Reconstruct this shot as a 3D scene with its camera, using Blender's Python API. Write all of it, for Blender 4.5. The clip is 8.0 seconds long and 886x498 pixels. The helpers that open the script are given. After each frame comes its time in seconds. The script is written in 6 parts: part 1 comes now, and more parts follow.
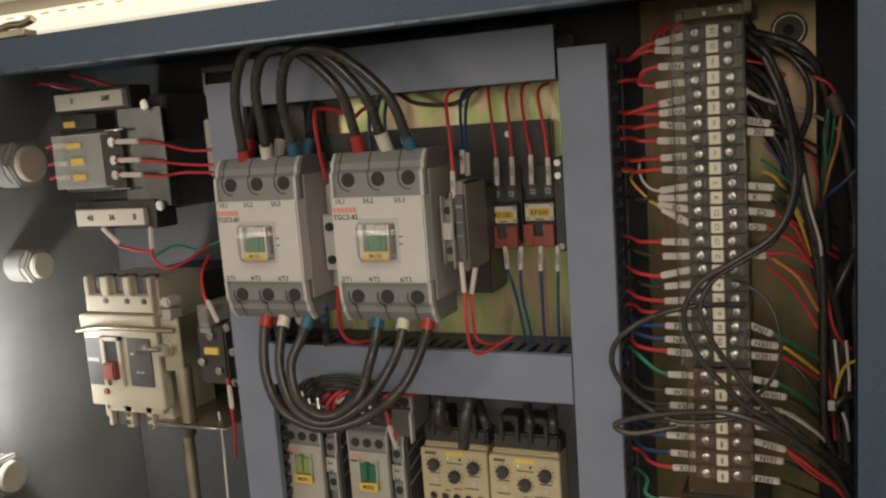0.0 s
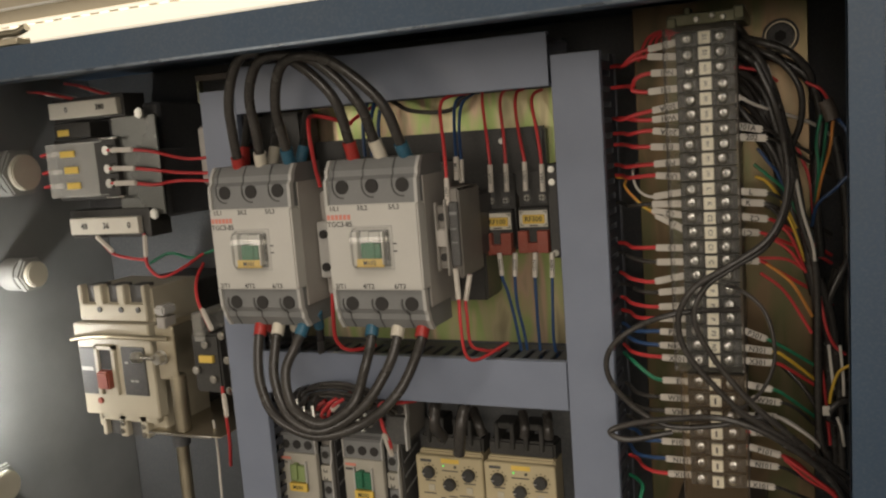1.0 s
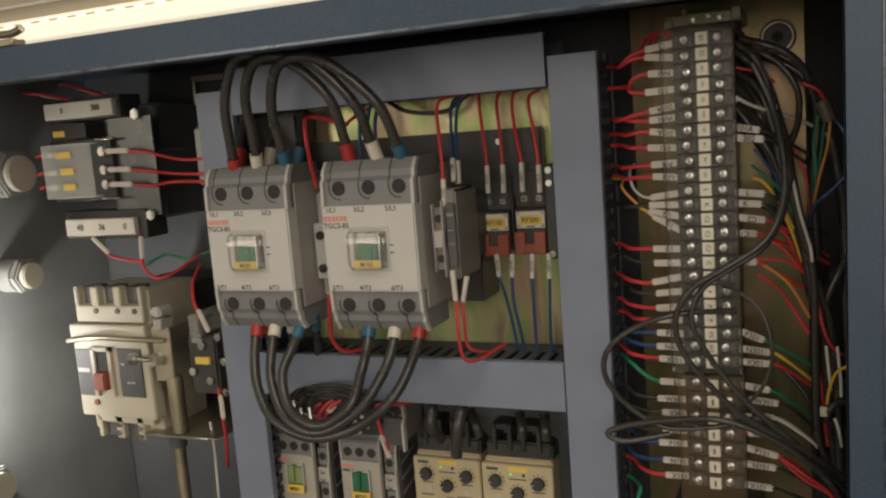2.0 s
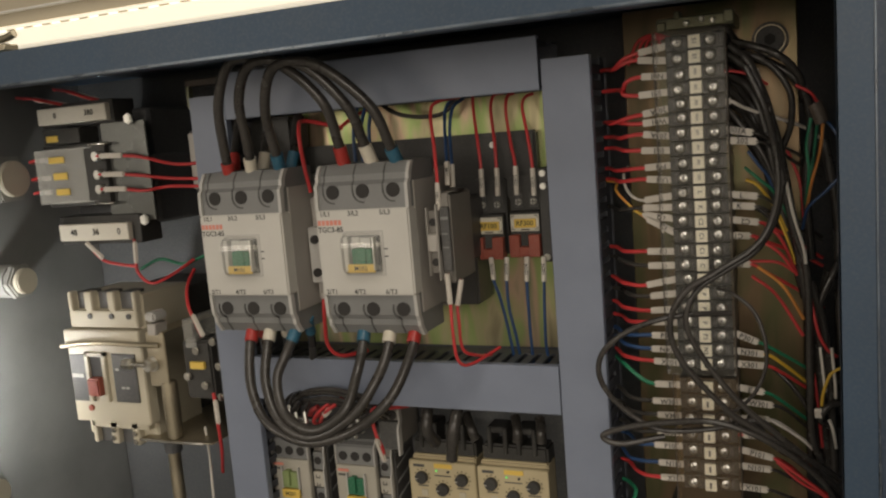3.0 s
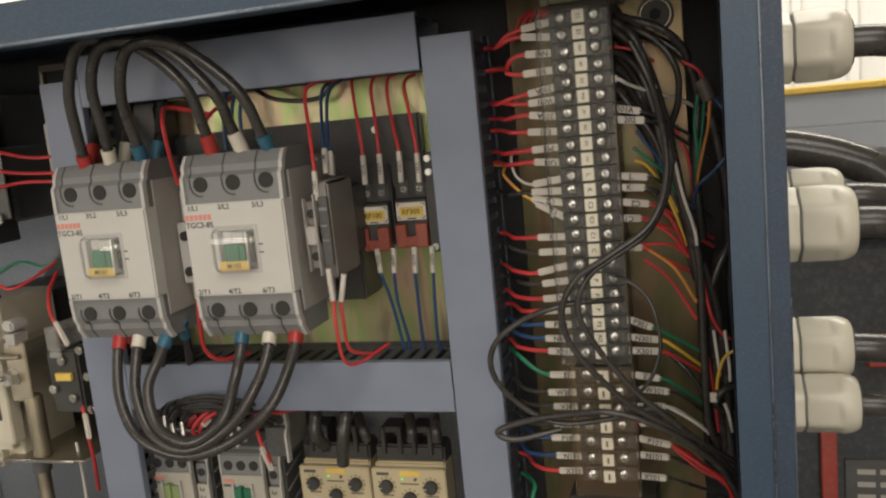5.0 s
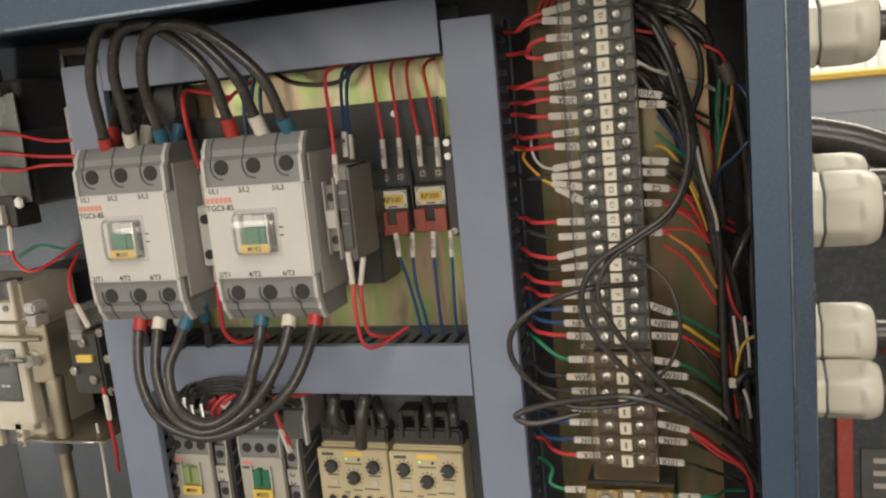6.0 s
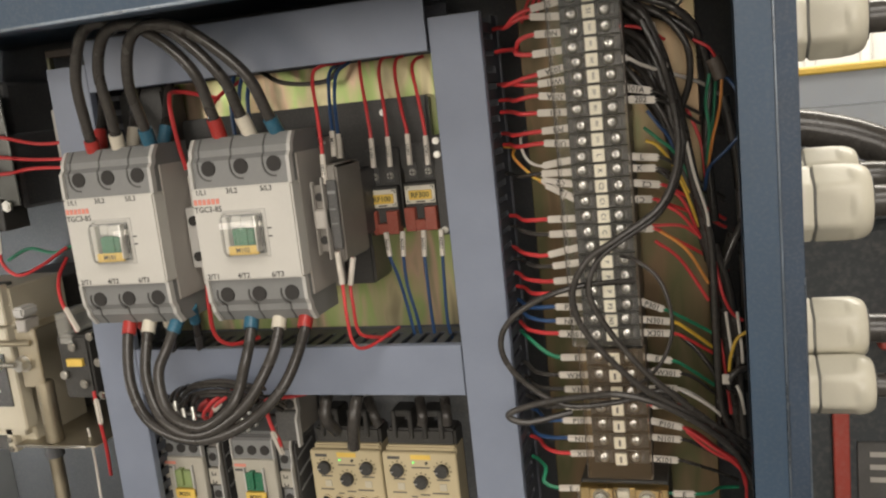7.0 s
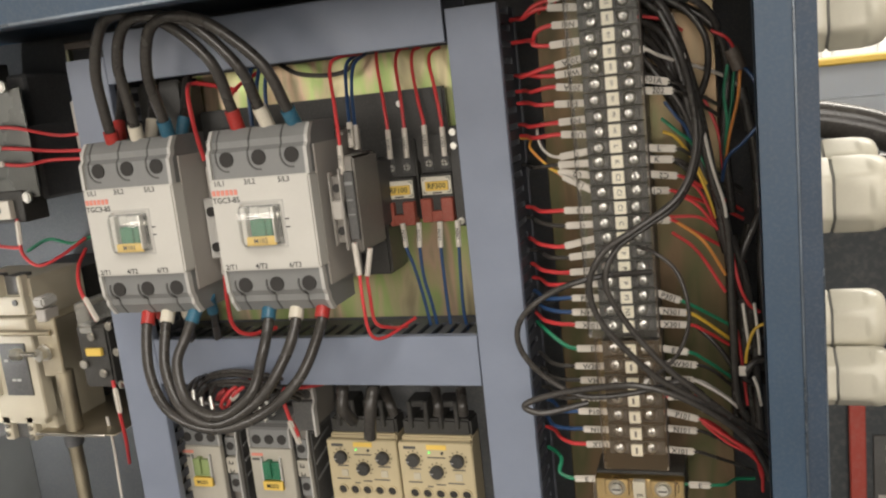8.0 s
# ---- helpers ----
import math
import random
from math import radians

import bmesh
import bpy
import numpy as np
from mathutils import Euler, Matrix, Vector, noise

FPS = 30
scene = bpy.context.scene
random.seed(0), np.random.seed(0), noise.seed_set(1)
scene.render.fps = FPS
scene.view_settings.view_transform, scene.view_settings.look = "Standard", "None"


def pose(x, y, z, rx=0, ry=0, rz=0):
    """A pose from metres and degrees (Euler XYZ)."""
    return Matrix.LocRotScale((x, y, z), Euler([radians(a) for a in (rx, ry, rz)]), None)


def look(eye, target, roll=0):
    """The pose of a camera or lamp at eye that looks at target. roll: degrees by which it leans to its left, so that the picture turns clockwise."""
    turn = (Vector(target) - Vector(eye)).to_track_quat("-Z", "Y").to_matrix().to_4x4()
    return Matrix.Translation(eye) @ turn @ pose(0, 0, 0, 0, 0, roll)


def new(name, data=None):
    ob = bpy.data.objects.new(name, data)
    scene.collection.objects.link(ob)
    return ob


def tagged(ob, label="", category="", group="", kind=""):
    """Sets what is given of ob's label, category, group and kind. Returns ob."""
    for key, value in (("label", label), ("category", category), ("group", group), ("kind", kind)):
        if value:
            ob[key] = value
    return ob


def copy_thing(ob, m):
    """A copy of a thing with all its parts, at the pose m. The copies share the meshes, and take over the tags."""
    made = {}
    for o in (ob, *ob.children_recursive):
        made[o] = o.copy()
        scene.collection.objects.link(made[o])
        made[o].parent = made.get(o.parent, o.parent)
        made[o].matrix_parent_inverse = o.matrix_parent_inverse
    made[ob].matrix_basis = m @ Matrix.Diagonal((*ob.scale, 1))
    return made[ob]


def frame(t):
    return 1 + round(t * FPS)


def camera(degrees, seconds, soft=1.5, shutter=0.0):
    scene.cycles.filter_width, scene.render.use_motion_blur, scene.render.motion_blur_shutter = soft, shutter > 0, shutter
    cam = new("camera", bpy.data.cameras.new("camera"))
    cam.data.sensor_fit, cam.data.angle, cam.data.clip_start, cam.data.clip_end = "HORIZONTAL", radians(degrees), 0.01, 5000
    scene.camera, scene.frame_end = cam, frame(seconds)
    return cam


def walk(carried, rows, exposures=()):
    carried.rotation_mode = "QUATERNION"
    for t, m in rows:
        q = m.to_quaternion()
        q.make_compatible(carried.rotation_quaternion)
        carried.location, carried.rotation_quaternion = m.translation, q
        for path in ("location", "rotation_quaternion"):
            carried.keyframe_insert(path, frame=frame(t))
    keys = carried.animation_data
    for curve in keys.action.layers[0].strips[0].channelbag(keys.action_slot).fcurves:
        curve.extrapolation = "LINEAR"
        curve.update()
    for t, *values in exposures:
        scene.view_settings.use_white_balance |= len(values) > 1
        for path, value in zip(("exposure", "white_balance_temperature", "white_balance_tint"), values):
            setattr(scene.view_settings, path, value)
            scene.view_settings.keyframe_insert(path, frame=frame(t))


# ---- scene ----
cam = camera(54.5, 8.0, soft=2.2)
ROWS = [
    (0.0, 0.1737, -0.6169, -0.0457, 23.38, -8.47, 4.10),
    (0.5, 0.1758, -0.6171, -0.0457, 23.33, -8.15, 4.23),
    (1.0, 0.1751, -0.6165, -0.0469, 23.10, -7.94, 4.29),
    (1.5, 0.1746, -0.6153, -0.0457, 23.04, -8.11, 4.30),
    (3.0, 0.1754, -0.6144, -0.0447, 22.56, -7.88, 4.59),
    (3.5, 0.1738, -0.6122, -0.0458, 22.09, -7.79, 4.66),
    (4.0, 0.1768, -0.6040, -0.0447, 19.92, -7.63, 4.90),
    (4.5, 0.1824, -0.5828, -0.0403, 17.11, -8.83, 5.41),
    (4.7, 0.1809, -0.5720, -0.0457, 15.95, -9.17, 5.63),
    (5.8, 0.1764, -0.5771, -0.0512, 17.68, -9.66, 5.35),
    (6.0, 0.1746, -0.5755, -0.0514, 17.12, -9.98, 5.41),
    (6.5, 0.1767, -0.5701, -0.0525, 16.18, -9.82, 6.03),
    (7.0, 0.1779, -0.5702, -0.0522, 16.80, -10.12, 6.06),
    (7.5, 0.1746, -0.5746, -0.0545, 17.36, -9.90, 5.77),
    (8.0, 0.1761, -0.5728, -0.0525, 17.68, -10.54, 6.11),
]
EXPOSURE = [(0.0, -0.86, 7000, 11), (3.5, -0.94, 6950, 10), (4.0, -0.72, 6950, 10), (4.5, -0.66, 6750, 10), (5.8, -0.26, 6600, 10), (7.0, -0.17, 6600, 10), (8.0, -0.06, 6500, 10)]
walk(cam, [(t, pose(x, y, z, 90 + pitch, roll, yaw)) for t, x, y, z, yaw, pitch, roll in ROWS], EXPOSURE)

# ---- light: daylight lamps added out of view at an assumed gate, window and two skylights ----
world = bpy.data.worlds.new("hall_sky")
scene.world = world
world.use_nodes = True
wn = world.node_tree.nodes
sky = wn.new("ShaderNodeTexSky")
sky.sky_type, sky.sun_disc, sky.sun_elevation, sky.sun_rotation = "NISHITA", False, radians(40), radians(200)
wn["Background"].inputs["Strength"].default_value = 0.08
world.node_tree.links.new(sky.outputs[0], wn["Background"].inputs["Color"])


def area_lamp(name, m, w, h, watts, colour):
    data = bpy.data.lights.new(name, "AREA")
    data.shape, data.size, data.size_y, data.energy, data.color = "RECTANGLE", w, h, watts, colour
    ob = new(name, data)
    ob.matrix_world = m
    return ob


area_lamp("front_daylight", look((1.25, -5.3, 0.65), (-0.1, 0, -0.2)), 2.8, 2.4, 140, (1.0, 0.915, 0.83))
area_lamp("overhead_daylight", look((1.1, -2.3, 2.9), (-0.05, 0, -0.2)), 2.6, 1.6, 92, (1.0, 0.93, 0.84))
area_lamp("left_daylight", look((-3.6, -5.4, 0.5), (-0.1, 0, -0.1)), 1.4, 1.6, 90, (1.0, 0.93, 0.85))
# unseen fill added to brighten the far wall
area_lamp("far_wall_fill", look((0.6, 2.6, 2.7), (0.6, 3.4, -1)), 4.0, 1.4, 330, (1.0, 0.94, 0.84))


# ---- materials ----
def material(name, colour, rough=0.5, metal=0.0, vary=0.12, fine=600.0, coarse=25.0, bump=0.15, dust=0.12, coat=0.0, clear=0.0, alpha=1.0, second=None, glow=0.0):
    """Plain surface with two scales of variation, a little dust, fine relief."""
    m = bpy.data.materials.new(name)
    m.use_nodes = True
    n, ln = m.node_tree.nodes, m.node_tree.links
    p = n["Principled BSDF"]
    tc = n.new("ShaderNodeTexCoord")
    big, small = n.new("ShaderNodeTexNoise"), n.new("ShaderNodeTexNoise")
    big.inputs["Scale"].default_value, small.inputs["Scale"].default_value = coarse, fine
    big.inputs["Detail"].default_value, small.inputs["Detail"].default_value = 6, 3
    info = n.new("ShaderNodeObjectInfo")
    shift = n.new("ShaderNodeVectorMath")
    ln.new(tc.outputs["Object"], shift.inputs[0])
    ln.new(info.outputs["Random"], shift.inputs[1])
    for t in (big, small):
        ln.new(shift.outputs[0], t.inputs["Vector"])
    ramp = n.new("ShaderNodeValToRGB")
    ramp.color_ramp.elements[0].position, ramp.color_ramp.elements[1].position = 0.35, 0.68
    other = second or tuple(min(1, c * (1 + vary)) for c in colour)
    ramp.color_ramp.elements[0].color = (*[c * (1 - vary) for c in colour], 1)
    ramp.color_ramp.elements[1].color = (*other, 1)
    ln.new(big.outputs["Fac"], ramp.inputs[0])
    mix = n.new("ShaderNodeMix")
    mix.data_type = "RGBA"
    mix.inputs["B"].default_value = (0.36, 0.33, 0.28, 1)
    lift = n.new("ShaderNodeMapRange")
    lift.inputs["From Min"].default_value, lift.inputs["From Max"].default_value, lift.inputs["To Max"].default_value = 0.45, 0.75, dust
    ln.new(small.outputs["Fac"], lift.inputs["Value"])
    ln.new(lift.outputs[0], mix.inputs["Factor"])
    ln.new(ramp.outputs[0], mix.inputs["A"])
    ln.new(mix.outputs["Result"], p.inputs["Base Color"])
    rr = n.new("ShaderNodeMapRange")
    rr.inputs["To Min"].default_value, rr.inputs["To Max"].default_value = max(0.02, rough - 0.12), min(1, rough + 0.12)
    ln.new(big.outputs["Fac"], rr.inputs["Value"])
    ln.new(rr.outputs[0], p.inputs["Roughness"])
    p.inputs["Metallic"].default_value = metal
    p.inputs["Coat Weight"].default_value = coat
    p.inputs["Transmission Weight"].default_value = clear
    p.inputs["Alpha"].default_value = alpha
    if glow:
        p.inputs["Emission Color"].default_value, p.inputs["Emission Strength"].default_value = (*colour, 1), glow
    if bump:
        b = n.new("ShaderNodeBump")
        b.inputs["Strength"].default_value, b.inputs["Distance"].default_value = bump, 0.0004
        ln.new(small.outputs["Fac"], b.inputs["Height"])
        ln.new(b.outputs[0], p.inputs["Normal"])
    return m


def clear_plastic(name, tint, amount, rough=0.08, ior=1.2):
    """Thin clear moulding: mostly see-through with a glossy skin."""
    m = bpy.data.materials.new(name)
    m.use_nodes = True
    n, ln = m.node_tree.nodes, m.node_tree.links
    p, out = n["Principled BSDF"], n["Material Output"]
    p.inputs["Base Color"].default_value, p.inputs["Roughness"].default_value = (*tint, 1), rough
    through_it, blend = n.new("ShaderNodeBsdfTransparent"), n.new("ShaderNodeMixShader")
    smear = n.new("ShaderNodeTexNoise")
    smear.inputs["Scale"].default_value, smear.inputs["Detail"].default_value = 60, 4
    rng = n.new("ShaderNodeMapRange")
    rng.inputs["From Min"].default_value, rng.inputs["From Max"].default_value = 0.3, 0.7
    rng.inputs["To Min"].default_value, rng.inputs["To Max"].default_value = amount * 0.6, amount * 1.4
    ln.new(smear.outputs["Fac"], rng.inputs["Value"])
    skin, sheen, edge = n.new("ShaderNodeMixShader"), n.new("ShaderNodeBsdfGlossy"), n.new("ShaderNodeFresnel")
    sheen.inputs["Roughness"].default_value, edge.inputs["IOR"].default_value = rough, ior
    ln.new(edge.outputs[0], skin.inputs[0])
    ln.new(through_it.outputs[0], skin.inputs[1])
    ln.new(sheen.outputs[0], skin.inputs[2])
    ln.new(rng.outputs[0], blend.inputs[0])
    ln.new(skin.outputs[0], blend.inputs[1])
    ln.new(p.outputs[0], blend.inputs[2])
    ln.new(blend.outputs[0], out.inputs[0])
    return m


def streaked(name, colours, rough, metal):
    """Passivated zinc: drifting rainbow tints in soft upright streaks."""
    m = bpy.data.materials.new(name)
    m.use_nodes = True
    n, ln = m.node_tree.nodes, m.node_tree.links
    p = n["Principled BSDF"]
    tc, mp = n.new("ShaderNodeTexCoord"), n.new("ShaderNodeMapping")
    mp.inputs["Scale"].default_value = (20, 20, 5)
    ln.new(tc.outputs["Object"], mp.inputs["Vector"])
    tint, grain = n.new("ShaderNodeTexNoise"), n.new("ShaderNodeTexNoise")
    tint.inputs["Scale"].default_value, tint.inputs["Detail"].default_value, tint.inputs["Distortion"].default_value = 1.6, 3, 0.3
    grain.inputs["Scale"].default_value, grain.inputs["Detail"].default_value = 500, 3
    ln.new(mp.outputs[0], tint.inputs["Vector"])
    ln.new(tc.outputs["Object"], grain.inputs["Vector"])
    ramp = n.new("ShaderNodeValToRGB")
    el = ramp.color_ramp.elements
    for k, c in enumerate(colours):
        at = 0.30 + 0.42 * k / (len(colours) - 1)
        e = el[k] if k < 2 else el.new(at)
        e.position, e.color = at, (*c, 1)
    ln.new(tint.outputs["Fac"], ramp.inputs[0])
    ln.new(ramp.outputs[0], p.inputs["Base Color"])
    rr = n.new("ShaderNodeMapRange")
    rr.inputs["To Min"].default_value, rr.inputs["To Max"].default_value = rough, rough + 0.08
    ln.new(grain.outputs["Fac"], rr.inputs["Value"])
    ln.new(rr.outputs[0], p.inputs["Roughness"])
    p.inputs["Metallic"].default_value = metal
    b = n.new("ShaderNodeBump")
    b.inputs["Strength"].default_value, b.inputs["Distance"].default_value = 0.03, 0.0002
    ln.new(grain.outputs["Fac"], b.inputs["Height"])
    ln.new(b.outputs[0], p.inputs["Normal"])
    return m


DUCT = material("blue_grey_pvc", (0.205, 0.236, 0.305), 0.42, vary=0.05, dust=0.05, bump=0.06)
# cover colour darkened for the shade on duct fingers and base
DUCT_SHADED = material("blue_grey_pvc_shaded", (0.060, 0.066, 0.082), 0.55, vary=0.08)
PAINT = material("dark_blue_paint", (0.028, 0.058, 0.100), 0.46, vary=0.10, coarse=14, dust=0.06, bump=0.05, fine=500)
# pale colour that paints the highlight along bent sheet edges
EDGEGLINT = material("bent_edge_glint", (0.11, 0.14, 0.175), 0.30, 0.3, vary=0.4, coarse=40, dust=0.2)
PAINT_OUT = material("dark_blue_paint_lip", (0.020, 0.040, 0.072), 0.50, vary=0.12, dust=0.08, bump=0.05)
ZINC = streaked("yellow_zinc", [(0.20, 0.18, 0.12), (0.50, 0.44, 0.27), (0.36, 0.46, 0.18), (0.56, 0.41, 0.29), (0.25, 0.27, 0.16)], 0.33, 0.92)
TANZINC = streaked("brown_zinc_plate", [(0.085, 0.070, 0.042), (0.17, 0.118, 0.070), (0.105, 0.105, 0.052), (0.20, 0.145, 0.090)], 0.27, 0.8)
STEEL = material("bright_screw", (0.62, 0.60, 0.55), 0.25, 1.0, vary=0.15, bump=0.1)
CHROME = material("shiny_screw", (0.72, 0.71, 0.66), 0.33, 1.0, vary=0.2, bump=0.1)
BRACKETGREY = material("grey_bracket", (0.15, 0.155, 0.145), 0.28, 0.6, vary=0.15)
DULLSTEEL = material("dull_zinc_bracket", (0.42, 0.37, 0.27), 0.40, 0.85, vary=0.2, coarse=20)
BRASS = material("brass_bar", (0.60, 0.42, 0.16), 0.3, 0.95, vary=0.2)
DARKSTEEL = material("dark_interior", (0.085, 0.088, 0.092), 0.6, vary=0.2)
# paler than the other walls, so the added lamp's glow reads as haze
SIDEHAZE = material("side_wall_haze_grey", (0.22, 0.225, 0.22), 0.55, vary=0.12, coarse=14, dust=0.1)
INNER = material("dark_inner_sheet", (0.075, 0.079, 0.082), 0.5, vary=0.15, coarse=10)
OLIVE = material("olive_end_clip", (0.15, 0.15, 0.095), 0.35, 0.6, vary=0.2)
WHITE = material("warm_white_moulding", (0.56, 0.545, 0.50), 0.42, vary=0.03, dust=0.05, bump=0.08)
GREY = material("contactor_grey", (0.40, 0.375, 0.34), 0.5, vary=0.05, dust=0.06)
AUXGREY = material("dark_grey_plastic", (0.19, 0.175, 0.155), 0.5, vary=0.1)
MIDGREY = material("shroud_grey", (0.205, 0.208, 0.204), 0.48, vary=0.06, dust=0.08)
PALE = material("pale_lip", (0.50, 0.49, 0.46), 0.45, vary=0.05)
BLACKP = material("black_plastic", (0.040, 0.039, 0.036), 0.5, vary=0.2, dust=0.06)
# near-black that paints the shade of holes and slots on flat pieces
HOLE = material("recess_shade", (0.026, 0.024, 0.022), 0.7, vary=0.1, dust=0.0, bump=0)
CHAR = material("charcoal_plastic", (0.070, 0.069, 0.067), 0.5, vary=0.15)
RUBBER = material("black_cable_sheath", (0.044, 0.040, 0.036), 0.27, vary=0.2, dust=0.05, fine=300, bump=0.1)
RED = material("red_pvc", (0.56, 0.042, 0.045), 0.42, vary=0.12, dust=0.04)
BLUE = material("blue_pvc", (0.020, 0.060, 0.155), 0.42, vary=0.12, dust=0.04)
GREEN = material("green_pvc", (0.015, 0.20, 0.10), 0.42, vary=0.12, dust=0.04)
YELLOW = material("yellow_pvc", (0.65, 0.42, 0.05), 0.42, vary=0.12, dust=0.04)
ORANGE = material("orange_pvc", (0.60, 0.24, 0.05), 0.42, vary=0.12)
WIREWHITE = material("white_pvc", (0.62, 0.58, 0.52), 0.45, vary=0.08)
WIRES = {"red": RED, "blue": BLUE, "green": GREEN, "yellow": YELLOW, "orange": ORANGE, "white": WIREWHITE, "black": RUBBER}
SLEEVE = material("white_sleeve", (0.60, 0.555, 0.485), 0.5, vary=0.05, dust=0.06)
CAPWHITE = material("ivory_end_cap", (0.66, 0.61, 0.50), 0.42, vary=0.06)
CAPRED = material("red_end_cap", (0.42, 0.03, 0.025), 0.4, vary=0.1)
CAPBLUE = material("blue_end_cap", (0.025, 0.12, 0.19), 0.4, vary=0.1)
AGED = material("aged_ivory_cover", (0.43, 0.405, 0.34), 0.45, vary=0.10, dust=0.10)
TAG = material("yellow_tag", (0.78, 0.54, 0.11), 0.45, vary=0.05, dust=0.03)
TILEIV = material("ivory_number_tile", (0.80, 0.75, 0.60), 0.4, vary=0.05, dust=0.03)
IVORY = material("ivory_moulding", (0.52, 0.475, 0.365), 0.42, vary=0.05, dust=0.05)
CREAM = material("cream_relay_face", (0.52, 0.44, 0.275), 0.42, vary=0.04, dust=0.04)
LABELWHITE = material("paper_label", (0.70, 0.66, 0.56), 0.55, vary=0.04)
TAPE = material("dull_brown", (0.075, 0.058, 0.045), 0.5, vary=0.2)
INK = material("black_ink", (0.02, 0.02, 0.02), 0.6, vary=0.0, dust=0.0, bump=0)
REDINK = material("red_ink", (0.70, 0.25, 0.19), 0.5, vary=0.0, dust=0.0, bump=0)
GREENP = material("green_plastic", (0.02, 0.17, 0.085), 0.42, vary=0.1)
LIMEP = material("pale_green_plastic", (0.24, 0.31, 0.12), 0.42, vary=0.1)
BRICKRED = material("red_relay_body", (0.30, 0.07, 0.045), 0.45, vary=0.12)
GLANDP = material("white_nylon", (0.60, 0.57, 0.465), 0.34, vary=0.05, dust=0.06)
GREYGLAND = material("grey_nylon", (0.30, 0.30, 0.28), 0.45, vary=0.1)
LED = material("green_led", (0.2, 0.9, 0.2), 0.3, vary=0, dust=0, bump=0, glow=0.7)
CLEAR = clear_plastic("clear_cover", (0.80, 0.77, 0.68), 0.030, 0.07)
AMBER = clear_plastic("aged_clear_cover", (0.50, 0.34, 0.18), 0.060, 0.10)
WINDOW = clear_plastic("clear_window", (0.82, 0.82, 0.76), 0.14, 0.05, 1.45)
MILKY = clear_plastic("milky_cover", (0.75, 0.74, 0.68), 0.24, 0.2)
CONCRETE = material("hall_concrete", (0.32, 0.31, 0.29), 0.8, coarse=2, fine=80, vary=0.15)
WALLPAINT = material("hall_wall_paint", (0.55, 0.53, 0.48), 0.75, coarse=1.5, fine=60, vary=0.1)
MACHINE = material("grey_machine_paint", (0.33, 0.36, 0.39), 0.45, coarse=6, fine=120, vary=0.08)
MACHDARK = material("dark_machine_paint", (0.030, 0.036, 0.040), 0.5, coarse=6, fine=120, vary=0.15)
MACHRED = material("red_machine_paint", (0.34, 0.05, 0.035), 0.5, coarse=8, fine=120, vary=0.1)
MACHYEL = material("yellow_machine_paint", (0.75, 0.50, 0.08), 0.5, coarse=8, fine=120, vary=0.1)
SHEET = material("white_sheet_metal", (0.75, 0.74, 0.70), 0.5, coarse=3, fine=120, vary=0.06)
BEIGE = material("beige_panel", (0.50, 0.44, 0.33), 0.55, coarse=3, fine=120, vary=0.08)


# ---- mesh helpers ----
def boxes(*dims, bevel=0.0, seg=1):
    """One bmesh of boxes (x0, x1, y0, y1, z0, z1), edges rounded by bevel."""
    bm = bmesh.new()
    for x0, x1, y0, y1, z0, z1 in dims:
        m = Matrix.LocRotScale(((x0 + x1) / 2, (y0 + y1) / 2, (z0 + z1) / 2), None, (abs(x1 - x0), abs(y1 - y0), abs(z1 - z0)))
        bmesh.ops.create_cube(bm, size=1, matrix=m)
    if bevel:
        bmesh.ops.bevel(bm, geom=bm.edges[:], offset=bevel, segments=seg, affect="EDGES", clamp_overlap=True)
    return bm


TURN_TO = {"x": Euler((0, radians(90), 0)), "y": Euler((radians(90), 0, 0)), "z": Euler((0, 0, 0))}


def rods(axis, radius, length, *centres, seg=20, tip=None, bevel=0.0, bm=None):
    """Round or many-sided rods along an axis, joined."""
    bm = bm or bmesh.new()
    for c in centres:
        made = bmesh.ops.create_cone(bm, cap_ends=True, segments=seg, radius1=radius, radius2=tip or radius, depth=length,
                                     matrix=Matrix.LocRotScale(c, TURN_TO[axis], None))
        if bevel:
            edges = {e for v in made["verts"] for e in v.link_edges if len(e.link_faces) == 2 and any(len(fc.verts) > 4 for fc in e.link_faces)}
            bmesh.ops.bevel(bm, geom=list(edges), offset=bevel, segments=2, affect="EDGES")
    return bm


def ring(axis, outer, inner, length, centre, seg=24, bm=None):
    """A tube wall, open in the middle."""
    bm = bm or bmesh.new()
    turn = Matrix.LocRotScale(centre, TURN_TO[axis], None)
    loops = []
    for r, h in ((outer, -length / 2), (outer, length / 2), (inner, length / 2), (inner, -length / 2)):
        loops.append([bm.verts.new(turn @ Vector((r * math.cos(a), r * math.sin(a), h))) for a in (2 * math.pi * k / seg for k in range(seg))])
    for i in range(4):
        a, b = loops[i], loops[(i + 1) % 4]
        for k in range(seg):
            bm.faces.new((a[k], a[(k + 1) % seg], b[(k + 1) % seg], b[k]))
    return bm


def extruded(profile, x0, x1):
    """A (y, z) outline drawn out along x."""
    bm = bmesh.new()
    a = [bm.verts.new((x0, y, z)) for y, z in profile]
    b = [bm.verts.new((x1, y, z)) for y, z in profile]
    bm.faces.new(a), bm.faces.new(b[::-1])
    for i in range(len(a)):
        j = (i + 1) % len(a)
        bm.faces.new((a[i], b[i], b[j], a[j]))
    bmesh.ops.recalc_face_normals(bm, faces=bm.faces[:])
    return bm


